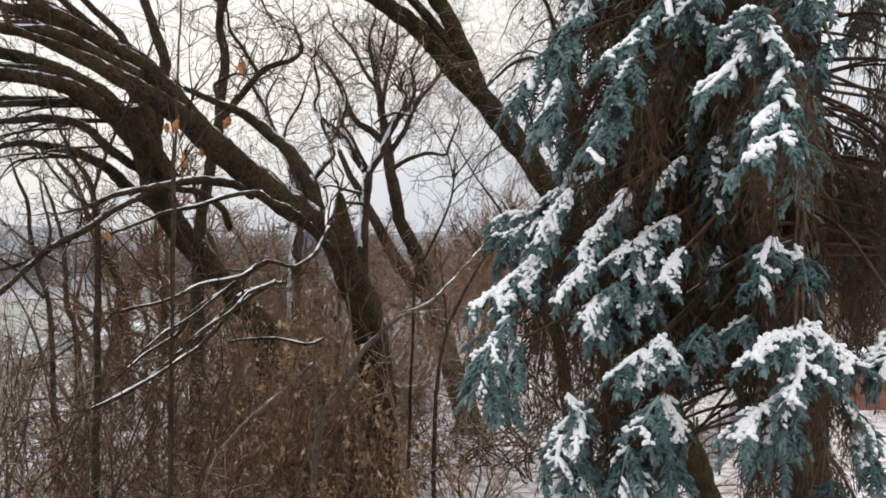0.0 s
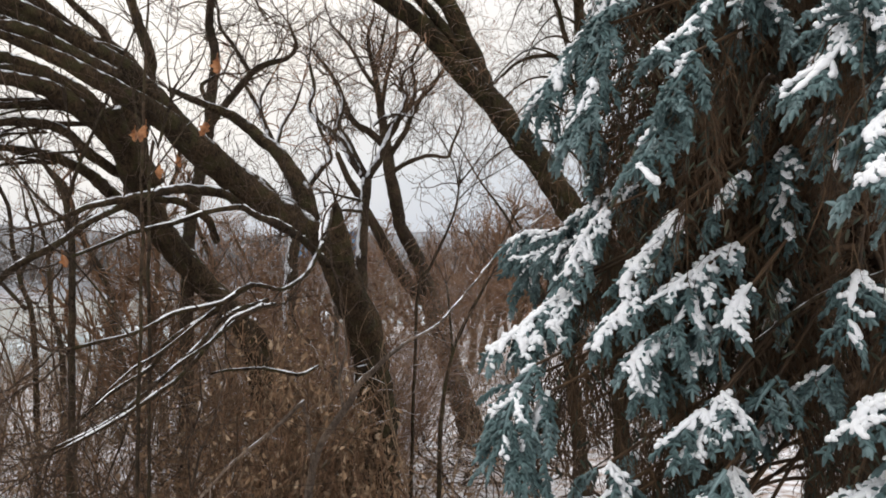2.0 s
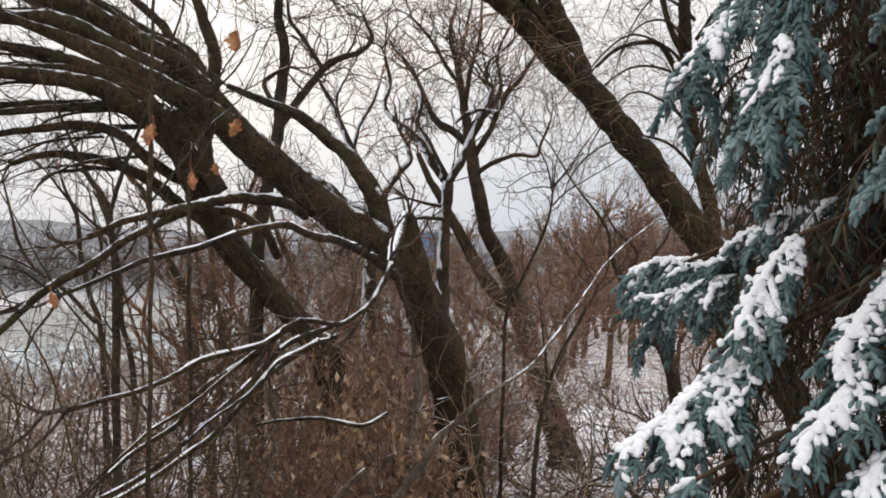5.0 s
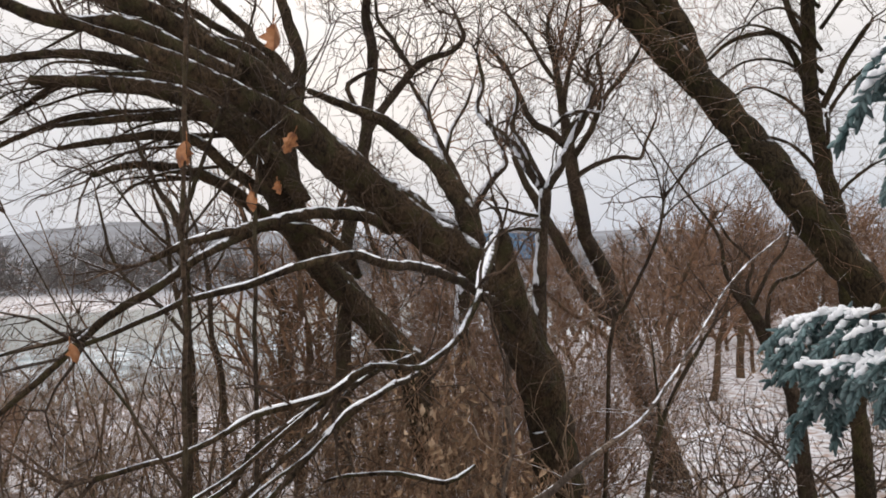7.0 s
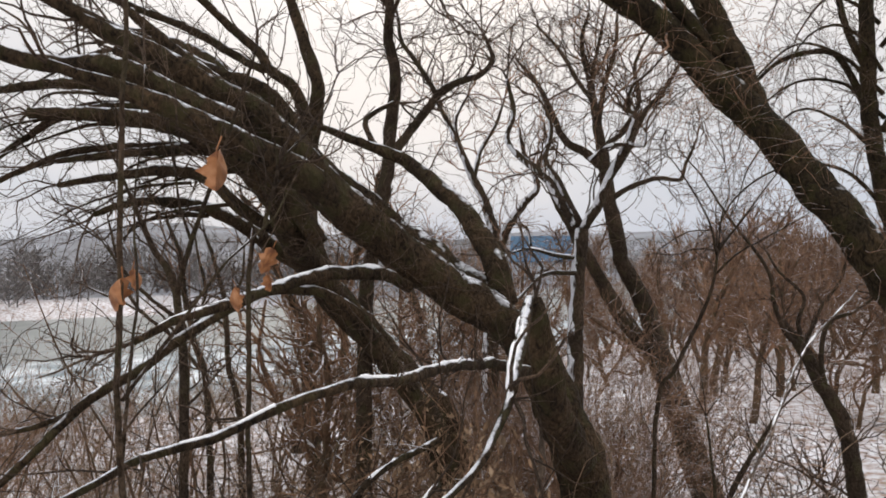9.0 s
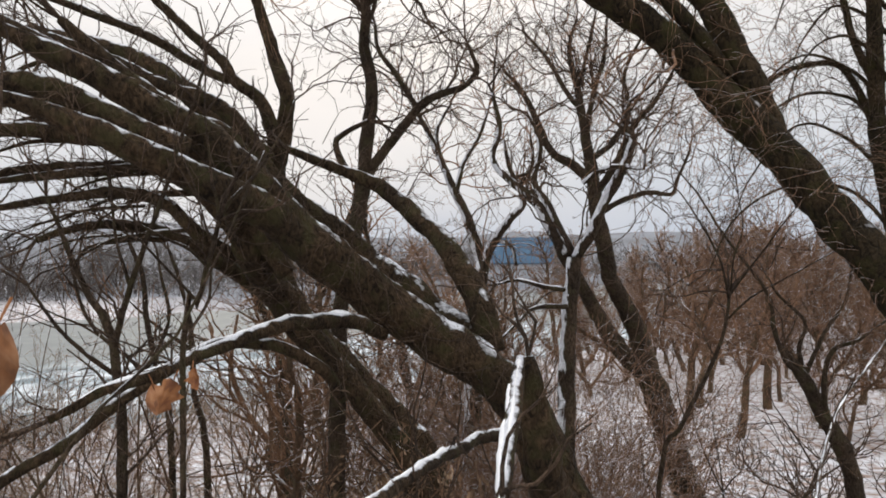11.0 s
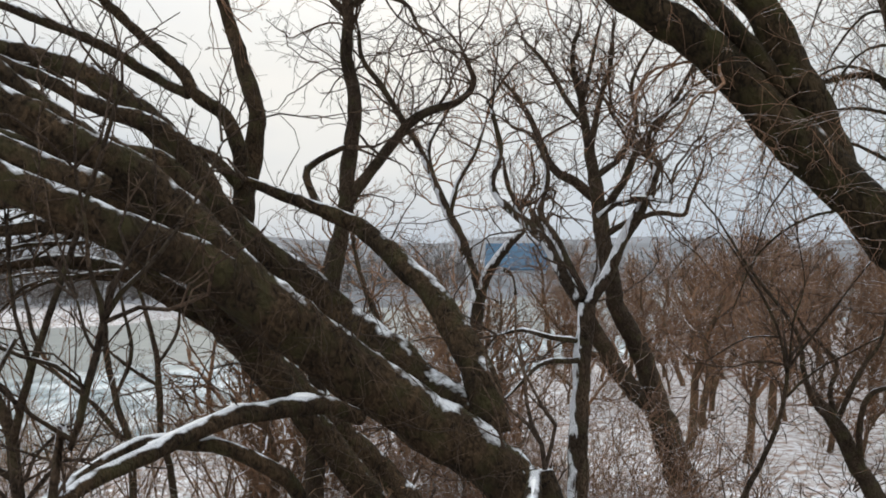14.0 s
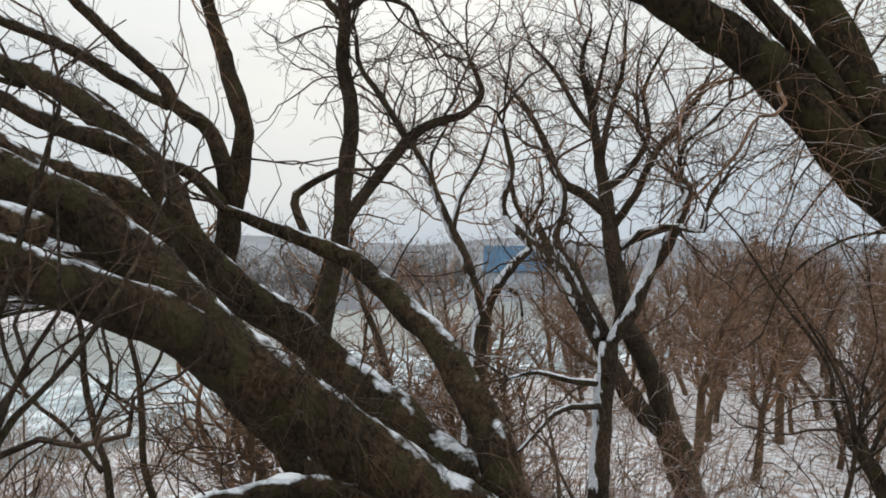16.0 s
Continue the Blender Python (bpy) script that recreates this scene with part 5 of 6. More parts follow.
def lobe(S, line, w, rng):
    """A flat-bottomed finger of snow along a line."""
    n = len(line)
    if n < 2:
        return
    if n == 2:
        line = [line[0], line[0].lerp(line[1], 0.5), line[1]]
        n = 3
    w *= 0.95
    first = len(S.v)
    mids = [a + Vector((0, 0, w * 0.3 + 0.004)) for a in line]
    S.add(mids, [w * (0.4 if j in (0, n - 1) else 1.0) * (1 + 0.3 * noise.noise(a * 14)) for j, a in enumerate(line)], 7, 0.2, True)
    for i in range(first, len(S.v)):
        p, z = S.v[i], mids[(i - first) // 7].z
        S.v[i] = Vector((p.x, p.y, z + (p.z - z) * 0.42))


def bough(spruce, hang, cover, *ctrl):
    """A drooping bough: a fan of side sprays with finger-like shoots that hang at their tips, and lobed sheets of snow on top."""
    rng = spruce["rng"]
    cover *= 0.75 if ctrl[0][2] > 5.45 else 1.05
    pts, _ = spline([(*c, 0.01) for c in ctrl], 0.046)
    N, S = Tubes(), Tubes()
    N.add(pts, [0.012 * (1 - 0.6 * i / len(pts)) for i in range(len(pts))], 5)
    off = rng.uniform(0, 50)
    for i in range(len(pts) - 1):
        d = (pts[i + 1] - pts[i]).normalized()
        lat = d.cross(Vector((0, 0, 1)))
        lat = lat.normalized() if lat.length > 0.1 else Vector((1, 0, 0))
        end = i / len(pts)
        for sgn in (-1, 1):
            spray = hang * rng.uniform(0.55, 1.2) * (1.0 - 0.4 * end)
            dd = (d * rng.uniform(0.35, 0.8) + lat * sgn * rng.uniform(0.35, 1.0) + Vector((0, 0, rng.uniform(-0.35, 0.1)))).normalized()
            q = pts[i].copy()
            line = [q.copy()]
            k = max(3, int(spray / 0.024))
            field = 0.5 + 0.8 * noise.noise(Vector((pts[i].x * 5 + off, pts[i].y * 5, pts[i].z * 5 + 0.4 * sgn)))
            snowy = field < cover
            reach = int(k * (0.35 + 0.65 * rng.random())) if snowy else 0
            for j in range(k):
                dd = (dd + Vector((0, 0, -0.08 - 0.15 * j / k)) + rvec(rng) * 0.1).normalized()
                q = q + dd * (spray / k)
                line.append(q.copy())
                cross = dd.cross(Vector((0, 0, 1)))
                cross = cross.normalized() if cross.length > 0.1 else lat
                for s in (1, -1, 0):
                    sd = (dd * rng.uniform(0.4, 1.0) + cross * s * rng.uniform(0.4, 1.1) + Vector((0, 0, rng.uniform(-0.45, 0.4))) + rvec(rng) * 0.22).normalized()
                    a, b = shoot(N, rng, q, sd, rng.uniform(0.026, 0.048))
                    if j < reach and sd.z > -0.5 and rng.random() < 0.74:
                        snow_cap(S, q, a, b, rng.uniform(0.010, 0.0165))
                shoot(N, rng, q, dd * 0.4 + Vector((0, 0, -0.8)) + rvec(rng) * 0.6, rng.uniform(0.026, 0.05))
            shoot(N, rng, q, dd, rng.uniform(0.04, 0.07))
            N.add(line, [0.005] * len(line), 3)
            if reach > 1:
                lobe(S, line[:reach + 1], rng.uniform(0.012, 0.022), rng)
        if 0.5 + 0.8 * noise.noise(Vector((pts[i].x * 5 + off, pts[i].y * 5, pts[i].z * 5))) < cover * 0.95 and i + 2 < len(pts):
            lobe(S, pts[i:i + 3], rng.uniform(0.018, 0.03), rng)
    base = spruce["root"].location
    for T in (N, S):
        T.v = [Vector(p) - base for p in T.v]
    ob = part_of(spruce["root"], "bough", N.mesh("bough", NEEDLE))
    if S.v:
        part_of(ob, "snow_pad", S.mesh("snow_pad", SNOW), "lobed sheet of fresh snow", "stuff")
    # the stem that carries it from the trunk
    a = Vector(ctrl[0])
    t = Vector((spruce["x"], spruce["y"], a.z + rng.uniform(0.3, 0.7)))
    mid = t.lerp(a, 0.5) + Vector((0, 0, 0.12))
    P, R = spline([(*t, 0.018), (*mid, 0.012), (*a, 0.008)], 0.08)
    spruce["stems"].add(P, R, 5)
    for _ in range(int(22 * (a - t).length)):
        hang_twig(spruce, P[rng.randrange(len(P) // 3, len(P))], rng, 0.6)


def thin_place(p):
    """The open places low in the crown, beside the trunk."""
    return (0.256 < p.x / p.y < 0.328 and p.z < 5.0 - 0.155 * p.y) or (2.72 < p.x < 3.05 and 3.7 < p.z < 4.55) or (2.05 < p.x < 2.7 and p.y < 6.3 and 4.35 < p.z < 6.9 and (p.x - 0.4 * p.y) > -0.22)


def hang_twig(spruce, p, rng, length):
    """A dead hanging twig of the inner crown with fine side strands, some with old needles."""
    q = p.copy()
    line = [q.copy()]
    d = Vector((rng.gauss(0, 0.5), rng.gauss(0, 0.5), -0.5))
    n = 5
    length *= rng.uniform(0.4, 1.15)
    for j in range(n):
        d = (d.normalized() + Vector((0, 0, -0.45)) + rvec(rng) * 0.14)
        q = q + d.normalized() * (length / n)
        line.append(q.copy())
    if not all(clear(c) and not thin_place(c) for c in line):
        return
    spruce["dead"].add(line, [0.004, 0.0036, 0.0032, 0.003, 0.0027, 0.002], 3)
    for j in range(1, 6):
        for _ in range(3):
            e = Vector((rng.gauss(0, 0.5), rng.gauss(0, 0.5), -0.7)).normalized() * rng.uniform(0.08, 0.22)
            w = Vector((0.0028, 0, 0)) if rng.random() < 0.5 else Vector((0.0015, 0.0024, 0))
            spruce["dead"].strip([line[j] - w, line[j] + w, line[j] + e])
    if rng.random() < 0.3:
        for j in range(1, 6):
            shoot(spruce["old"], rng, line[j], Vector((rng.gauss(0, 0.6), rng.gauss(0, 0.6), -0.7)), rng.uniform(0.04, 0.08), 0.008, 3)


def build_spruce():
    x, y = 2.53, 6.3
    root = thing("spruce_tree", "blue spruce with drooping snow-laden boughs", "tree", at=(x, y, ground_height(x, y)))
    rng = random.Random(77)
    sp = {"root": root, "rng": rng, "x": x, "y": y, "stems": Tubes(), "dead": Tubes(), "old": Tubes()}
    T = Tubes()
    P, R = spline([(0, 0, -0.1, 0.26), (0, 0, 0.5, 0.19), (0.02, 0, 3, 0.165), (0.0, 0.02, 6, 0.14), (0, 0, 9.5, 0.09), (0, 0, 12.5, 0.03)], 0.15)
    T.add(P, R, 16, 0.1)
    part_of(root, "trunk", T.mesh("trunk", SPRUCE_BARK))
    return sp


spruce = build_spruce()
bough(spruce, 0.36, 0.7, (0.97, 6.10, 6.85), (0.84, 6.05, 6.53), (0.67, 6.00, 6.29), (0.53, 5.95, 6.09), (0.49, 5.90, 5.92))
bough(spruce, 0.3, 0.5, (0.79, 5.50, 6.32), (0.71, 5.45, 6.07), (0.63, 5.40, 5.86), (0.56, 5.35, 5.68))
bough(spruce, 0.22, 0.75, (1.28, 5.00, 6.46), (1.11, 4.95, 6.25), (0.98, 4.90, 6.10), (0.86, 4.85, 6.02))
bough(spruce, 0.22, 0.7, (1.01, 4.75, 6.01), (0.94, 4.70, 5.89), (0.85, 4.65, 5.77))
bough(spruce, 0.25, 0.55, (0.97, 4.85, 5.86), (0.88, 4.80, 5.70), (0.80, 4.75, 5.57), (0.73, 4.70, 5.48))
bough(spruce, 0.28, 0.6, (1.24, 5.10, 6.45), (1.42, 5.05, 6.33), (1.51, 5.00, 6.20), (1.53, 4.95, 6.08))
bough(spruce, 0.2, 0.8, (1.54, 4.30, 6.09), (1.44, 4.25, 5.94), (1.33, 4.20, 5.83), (1.20, 4.15, 5.72))
bough(spruce, 0.2, 0.85, (1.49, 4.20, 6.04), (1.58, 4.15, 5.93), (1.57, 4.10, 5.83), (1.49, 4.05, 5.74))
bough(spruce, 0.2, 0.7, (1.53, 4.10, 5.83), (1.54, 4.05, 5.69), (1.43, 4.00, 5.60), (1.36, 3.95, 5.54))
bough(spruce, 0.2, 0.75, (1.50, 3.95, 5.60), (1.47, 3.90, 5.50), (1.36, 3.85, 5.44), (1.29, 3.80, 5.36))
bough(spruce, 0.2, 0.6, (1.48, 4.30, 6.05), (1.36, 4.25, 6.08), (1.45, 4.20, 6.12), (1.54, 4.15, 6.05))
bough(spruce, 0.26, 0.97, (1.05, 6.00, 5.52), (0.89, 6.20, 5.45), (0.72, 6.50, 5.29), (0.57, 6.90, 5.18), (0.44, 7.15, 5.07))
bough(spruce, 0.28, 0.9, (0.74, 6.30, 5.22), (0.62, 6.50, 5.17), (0.54, 6.90, 5.03), (0.48, 7.05, 4.87))
bough(spruce, 0.26, 0.97, (0.63, 6.80, 5.28), (0.54, 7.00, 5.27), (0.45, 7.20, 5.19), (0.43, 7.20, 5.05))
bough(spruce, 0.25, 0.8, (0.81, 5.70, 5.38), (0.70, 5.65, 5.25), (0.60, 5.60, 5.07), (0.56, 5.55, 4.97))
bough(spruce, 0.25, 0.85, (0.63, 5.70, 5.00), (0.49, 5.65, 4.86), (0.30, 5.60, 4.72), (0.17, 5.55, 4.64))
bough(spruce, 0.25, 0.85, (0.61, 5.65, 4.97), (0.52, 5.60, 4.83), (0.39, 5.55, 4.69), (0.32, 5.50, 4.59))
bough(spruce, 0.3, 0.5, (0.40, 5.40, 4.59), (0.29, 5.35, 4.43), (0.24, 5.30, 4.30), (0.22, 5.25, 4.17))
bough(spruce, 0.3, 0.45, (0.46, 5.35, 4.46), (0.39, 5.30, 4.30), (0.32, 5.25, 4.17), (0.33, 5.20, 4.05))
bough(spruce, 0.25, 0.5, (0.30, 5.50, 4.48), (0.21, 5.45, 4.35), (0.23, 5.40, 4.24))
bough(spruce, 0.2, 0.85, (1.12, 5.45, 5.36), (1.01, 5.40, 5.21), (0.88, 5.35, 5.07), (0.81, 5.30, 4.97))
bough(spruce, 0.2, 0.85, (0.89, 5.30, 5.00), (0.80, 5.25, 4.87), (0.66, 5.20, 4.72))
bough(spruce, 0.22, 0.7, (1.38, 5.30, 5.19), (1.21, 5.25, 5.10), (1.07, 5.20, 5.00), (0.93, 5.15, 4.92))
bough(spruce, 0.25, 0.6, (1.20, 5.20, 5.09), (1.13, 5.15, 4.94), (1.02, 5.10, 4.81), (0.98, 5.05, 4.72))
bough(spruce, 0.2, 0.75, (1.36, 5.05, 5.00), (1.27, 5.00, 4.91), (1.21, 4.95, 4.80))
bough(spruce, 0.2, 0.85, (0.99, 5.20, 4.77), (0.88, 5.15, 4.69), (0.82, 5.10, 4.62), (0.86, 5.05, 4.49))
bough(spruce, 0.2, 0.6, (0.91, 5.20, 4.64), (0.95, 5.15, 4.58), (0.89, 5.10, 4.46))
bough(spruce, 0.25, 0.55, (1.20, 5.20, 4.87), (1.16, 5.15, 4.71), (1.16, 5.10, 4.62))
bough(spruce, 0.2, 0.4, (1.50, 5.10, 4.57), (1.41, 5.05, 4.49), (1.36, 5.00, 4.43))
bough(spruce, 0.2, 0.5, (1.76, 5.10, 4.62), (1.68, 5.05, 4.56), (1.63, 5.00, 4.50))
bough(spruce, 0.18, 0.9, (1.19, 4.95, 4.52), (1.26, 4.90, 4.43), (1.26, 4.85, 4.36))
bough(spruce, 0.2, 0.85, (1.18, 4.95, 4.50), (1.10, 4.90, 4.35), (1.01, 4.85, 4.24))
bough(spruce, 0.2, 0.6, (1.11, 4.95, 4.44), (1.01, 4.90, 4.38), (0.91, 4.85, 4.30))
bough(spruce, 0.25, 0.6, (1.16, 4.80, 4.21), (1.07, 4.75, 4.10), (1.03, 4.70, 4.02))
bough(spruce, 0.25, 0.7, (1.21, 4.90, 4.20), (1.26, 4.85, 4.08), (1.29, 4.80, 3.97))
bough(spruce, 0.25, 0.3, (1.23, 4.90, 4.01), (1.24, 4.85, 3.87), (1.26, 4.80, 3.73))
bough(spruce, 0.2, 0.85, (1.87, 4.50, 4.62), (1.70, 4.45, 4.58), (1.57, 4.40, 4.53), (1.50, 4.35, 4.45))
bough(spruce, 0.2, 0.85, (1.79, 4.45, 4.61), (1.88, 4.40, 4.56), (1.94, 4.35, 4.49), (1.96, 4.30, 4.46))
bough(spruce, 0.2, 0.8, (1.73, 4.40, 4.59), (1.75, 4.35, 4.45), (1.70, 4.30, 4.35), (1.64, 4.25, 4.25))
bough(spruce, 0.2, 0.75, (1.82, 4.45, 4.52), (1.87, 4.40, 4.42), (1.86, 4.35, 4.32))
bough(spruce, 0.25, 0.75, (1.78, 4.50, 4.29), (1.65, 4.45, 4.23), (1.52, 4.40, 4.17), (1.43, 4.35, 4.07))
bough(spruce, 0.28, 0.4, (1.72, 4.50, 4.21), (1.68, 4.45, 4.08), (1.63, 4.40, 3.97))
bough(spruce, 0.2, 0.7, (2.22, 4.90, 4.14), (2.29, 4.85, 4.05), (2.32, 4.80, 3.94))
bough(spruce, 0.25, 0.5, (2.25, 4.90, 3.98), (2.32, 4.85, 3.84), (2.38, 4.80, 3.73))
bough(spruce, 0.25, 0.7, (0.71, 5.10, 4.17), (0.77, 5.05, 4.09), (0.71, 5.00, 3.96))
bough(spruce, 0.3, 0.45, (0.73, 5.10, 4.04), (0.66, 5.05, 3.89), (0.63, 5.00, 3.77))
bough(spruce, 0.3, 0.45, (0.76, 5.10, 3.97), (0.78, 5.05, 3.79), (0.75, 5.00, 3.64))
bough(spruce, 0.3, 0.5, (1.02, 4.90, 3.92), (0.98, 4.85, 3.81), (0.94, 4.80, 3.67))
bough(spruce, 0.3, 0.4, (1.07, 4.90, 3.83), (1.09, 4.85, 3.69), (1.05, 4.80, 3.55))
bough(spruce, 0.3, 0.35, (3.25, 7.00, 5.62), (3.12, 6.95, 5.44), (3.03, 6.90, 5.22), (3.10, 6.85, 5.00))
bough(spruce, 0.3, 0.3, (3.21, 7.00, 5.36), (3.28, 6.95, 5.14), (3.21, 6.90, 4.92))
bough(spruce, 0.3, 0.2, (3.53, 7.20, 7.10), (3.37, 7.15, 6.90), (3.26, 7.10, 6.71))
bough(spruce, 0.3, 0.5, (1.05, 6.00, 6.90), (1.00, 5.95, 6.70), (0.88, 5.90, 6.49))
bough(spruce, 0.25, 0.5, (2.02, 4.60, 6.46), (1.94, 4.55, 6.33), (1.81, 4.50, 6.25))
bough(spruce, 0.25, 0.6, (2.27, 4.40, 4.67), (2.19, 4.35, 4.51), (2.11, 4.30, 4.35))
bough(spruce, 0.25, 0.6, (1.60, 5.00, 6.58), (1.46, 4.95, 6.44), (1.33, 4.90, 6.33))
bough(spruce, 0.3, 0.5, (1.23, 4.90, 3.76), (1.24, 4.85, 3.62), (1.26, 4.80, 3.49))
bough(spruce, 0.3, 0.5, (0.70, 5.10, 3.68), (0.66, 5.05, 3.54), (0.63, 5.00, 3.39))

# smaller sprays between the large boughs, with little snow
for i in range(64):
    r_ = spruce["rng"]
    a, ln, z = r_.uniform(2.5, 4.6), r_.uniform(1.0, 1.75), r_.uniform(3.4, 7.3) if i < 40 else r_.uniform(5.6, 7.8)
    p = Vector((spruce["x"] + math.cos(a) * ln, spruce["y"] + math.sin(a) * ln, z))
    out = Vector((math.cos(a), math.sin(a), 0)) + Vector((r_.gauss(0, 0.4), r_.gauss(0, 0.4), 0))
    q = p + out * 0.1 + Vector((0, 0, -0.09))
    e = q + out * 0.06 + Vector((0, 0, -0.16))
    if clear(e) and not thin_place(q):
        bough(spruce, 0.15, 0.42, tuple(p), tuple(q), tuple(e))

# sprays on the side towards the start of the path
for i in range(30):
    r_ = spruce["rng"]
    a, ln, z = (r_.uniform(4.2, 5.4) if i < 16 else r_.uniform(3.7, 4.6)), r_.uniform(0.9, 1.5), r_.uniform(4.4, 6.7)
    p = Vector((spruce["x"] + math.cos(a) * ln, spruce["y"] + math.sin(a) * ln, z))
    out = Vector((math.cos(a), math.sin(a), 0)) + Vector((r_.gauss(0, 0.4), r_.gauss(0, 0.4), 0))
    q = p + out * 0.13 + Vector((0, 0, -0.12))
    if not thin_place(q):
        bough(spruce, 0.17, 0.45, tuple(p), tuple(q), tuple(q + out * 0.08 + Vector((0, 0, -0.2))))

# inner whorls, brown and dense, more of them towards the open side
for i in range(270):
    r_ = spruce["rng"]
    z = r_.uniform(1.0, 9.5) if i < 180 else r_.uniform(5.4, 8.2)
    a = r_.uniform(0, 2 * math.pi) if i % 3 == 0 else r_.uniform(1.9, 4.7)
    ln = r_.uniform(0.7, 2.0) * (1.0 if z < 8 else 0.75)
    o = Vector((spruce["x"], spruce["y"], z + 0.3))
    end = o + Vector((math.cos(a) * ln, math.sin(a) * ln, -0.4 * ln + r_.gauss(0, 0.3)))
    if end.x < 0.62 or not clear(end) or thin_place(end) or thin_place(o.lerp(end, 0.7)) or thin_place(o.lerp(end, 0.4)) or (end.x > 2.75 and r_.random() < 0.15):
        continue
    P, R = spline([(*o, 0.014), (*(o.lerp(end, 0.5) + Vector((0, 0, 0.1))), 0.010), (*end, 0.005)], 0.1)
    spruce["stems"].add(P, R, 4)
    for _ in range(int(19 * ln)):
        hang_twig(spruce, P[r_.randrange(1, len(P))], r_, 0.6)
# boughs of the far side beyond the trunk, dark and close
for i in range(40):
    r_ = spruce["rng"]
    end = Vector((r_.uniform(2.9, 4.6), r_.uniform(6.6, 8.4), r_.uniform(4.2, 5.9)))
    o = Vector((spruce["x"], spruce["y"], end.z + r_.uniform(0.2, 0.6)))
    P, R = spline([(*o, 0.016), (*(o.lerp(end, 0.5) + Vector((0, 0, 0.1))), 0.012), (*end, 0.006)], 0.1)
    spruce["stems"].add(P, R, 4)
    for _ in range(22):
        hang_twig(spruce, P[r_.randrange(len(P) // 3, len(P))], r_, 0.6)
# the far side of the crown, which closes the view through it
for i in range(150):
    r_ = spruce["rng"]
    end = Vector((r_.uniform(0.85, 2.0), r_.uniform(5.7, 7.7), r_.uniform(5.4, 8.6)))
    o = Vector((spruce["x"], spruce["y"], end.z + r_.uniform(0.3, 0.7)))
    P, R = spline([(*o, 0.012), (*(o.lerp(end, 0.5) + Vector((0, 0, 0.08))), 0.009), (*end, 0.005)], 0.1)
    spruce["stems"].add(P, R, 4)
    for _ in range(22):
        hang_twig(spruce, P[r_.randrange(len(P) // 3, len(P))], r_, 0.7)
for T, name, mat, label in ((spruce["stems"], "inner_stem", DEAD_TWIG, "brown inner branch stems"), (spruce["dead"], "dead_twig", DEAD_TWIG, "hanging dead brown twigs"), (spruce["old"], "old_needles", NEEDLE_OLD, "dull olive inner needles")):
    T.v = [Vector(p) - spruce["root"].location for p in T.v]
    part_of(spruce["root"], name, T.mesh(name, mat), label, "stuff")
# bare dead limbs that stand out before the dark inner crown
for ctrl in (((1.55, 4.9, 5.75, 0.014), (1.36, 4.8, 5.92, 0.010), (1.24, 4.75, 5.72, 0.006)), ((2.1, 5.3, 5.05, 0.016), (1.7, 5.1, 4.95, 0.012), (1.36, 5.0, 4.75, 0.006)),
             ((2.0, 4.9, 5.9, 0.010), (2.05, 4.85, 5.6, 0.009), (2.2, 4.8, 5.42, 0.007), (2.24, 4.75, 5.3, 0.004)), ((1.95, 5.2, 5.35, 0.012), (1.85, 5.1, 5.0, 0.010), (1.78, 5.05, 4.65, 0.006)),
             ((2.3, 5.5, 5.9, 0.012), (2.52, 5.2, 5.6, 0.010), (2.5, 5.1, 5.3, 0.005))):
    P, R = spline(ctrl, 0.05)
    T = Tubes()
    T.add([p - spruce["root"].location for p in P], R, 6, 0.1)
    part_of(spruce["root"], "dead_limb", T.mesh("dead_limb", BARK_GREY), "bare pale dead limb")


# ---- thicket of dead vine leaves round the leaning tree's foot ----
VINE = bark("dry_vine", (0.19, 0.115, 0.073), (0.48, 0.31, 0.205), scale=40)


def leaf(T, rng, p, size):
    d = (rvec(rng) * 0.6 + Vector((0, 0, -0.9))).normalized()
    s = d.orthogonal().normalized()
    s = (s * math.cos(1.0) + d.cross(s) * math.sin(rng.uniform(-1, 1))).normalized()
    n = d.cross(s) * size * 0.25
    b = len(T.v)
    T.v.extend([p, p + d * size * 0.55 + s * size * 0.2 + n, p + d * size, p + d * size * 0.55 - s * size * 0.2 + n])
    T.f.append((b, b + 1, b + 2))
    T.f.append((b, b + 2, b + 3))


def vine_thicket(x, y, radius, top, count, vines, seed):
    rng = random.Random(seed)
    root = thing("vine_thicket", "brown tangle of dead vines and hanging leaves", "vine", at=(x, y, ground_height(x, y)))
    V, L = Tubes(), Tubes()
    for i in range(vines):
        a, r = rng.uniform(0, 6.283), radius * math.sqrt(rng.random())
        z = top * rng.uniform(0.5, 1.0) * (1.1 - 0.35 * r / radius)
        p = Vector((math.cos(a) * r, math.sin(a) * r, z))
        line = [p.copy()]
        d = Vector((rng.gauss(0, 0.5), rng.gauss(0, 0.5), -1))
        while p.z > 0.05 and len(line) < 16:
            d = (d.normalized() + rvec(rng) * 0.3 + Vector((0, 0, -0.22))).normalized()
            p = p + d * 0.3
            line.append(p.copy())
        V.add(line, [rng.uniform(0.004, 0.011)] * len(line), 3)
        for q in line[1:]:
            for _ in range(2):
                e = rvec(rng).normalized() * rng.uniform(0.12, 0.4)
                V.add([q, q + e * 0.5 + rvec(rng) * 0.03, q + e], [0.0035, 0.0025, 0.0015], 3)
            for _ in range(max(1, count // (vines * 12))):
                if noise.noise(q * 1.6) > -0.15:
                    leaf(L, rng, q + rvec(rng) * 0.1, rng.uniform(0.06, 0.15))
    part_of(root, "vines", V.mesh("vines", VINE), kind="stuff")
    part_of(root, "dead_leaves", L.mesh("dead_leaves", DRY_LEAF), "curled brown leaves", "stuff")
    return root


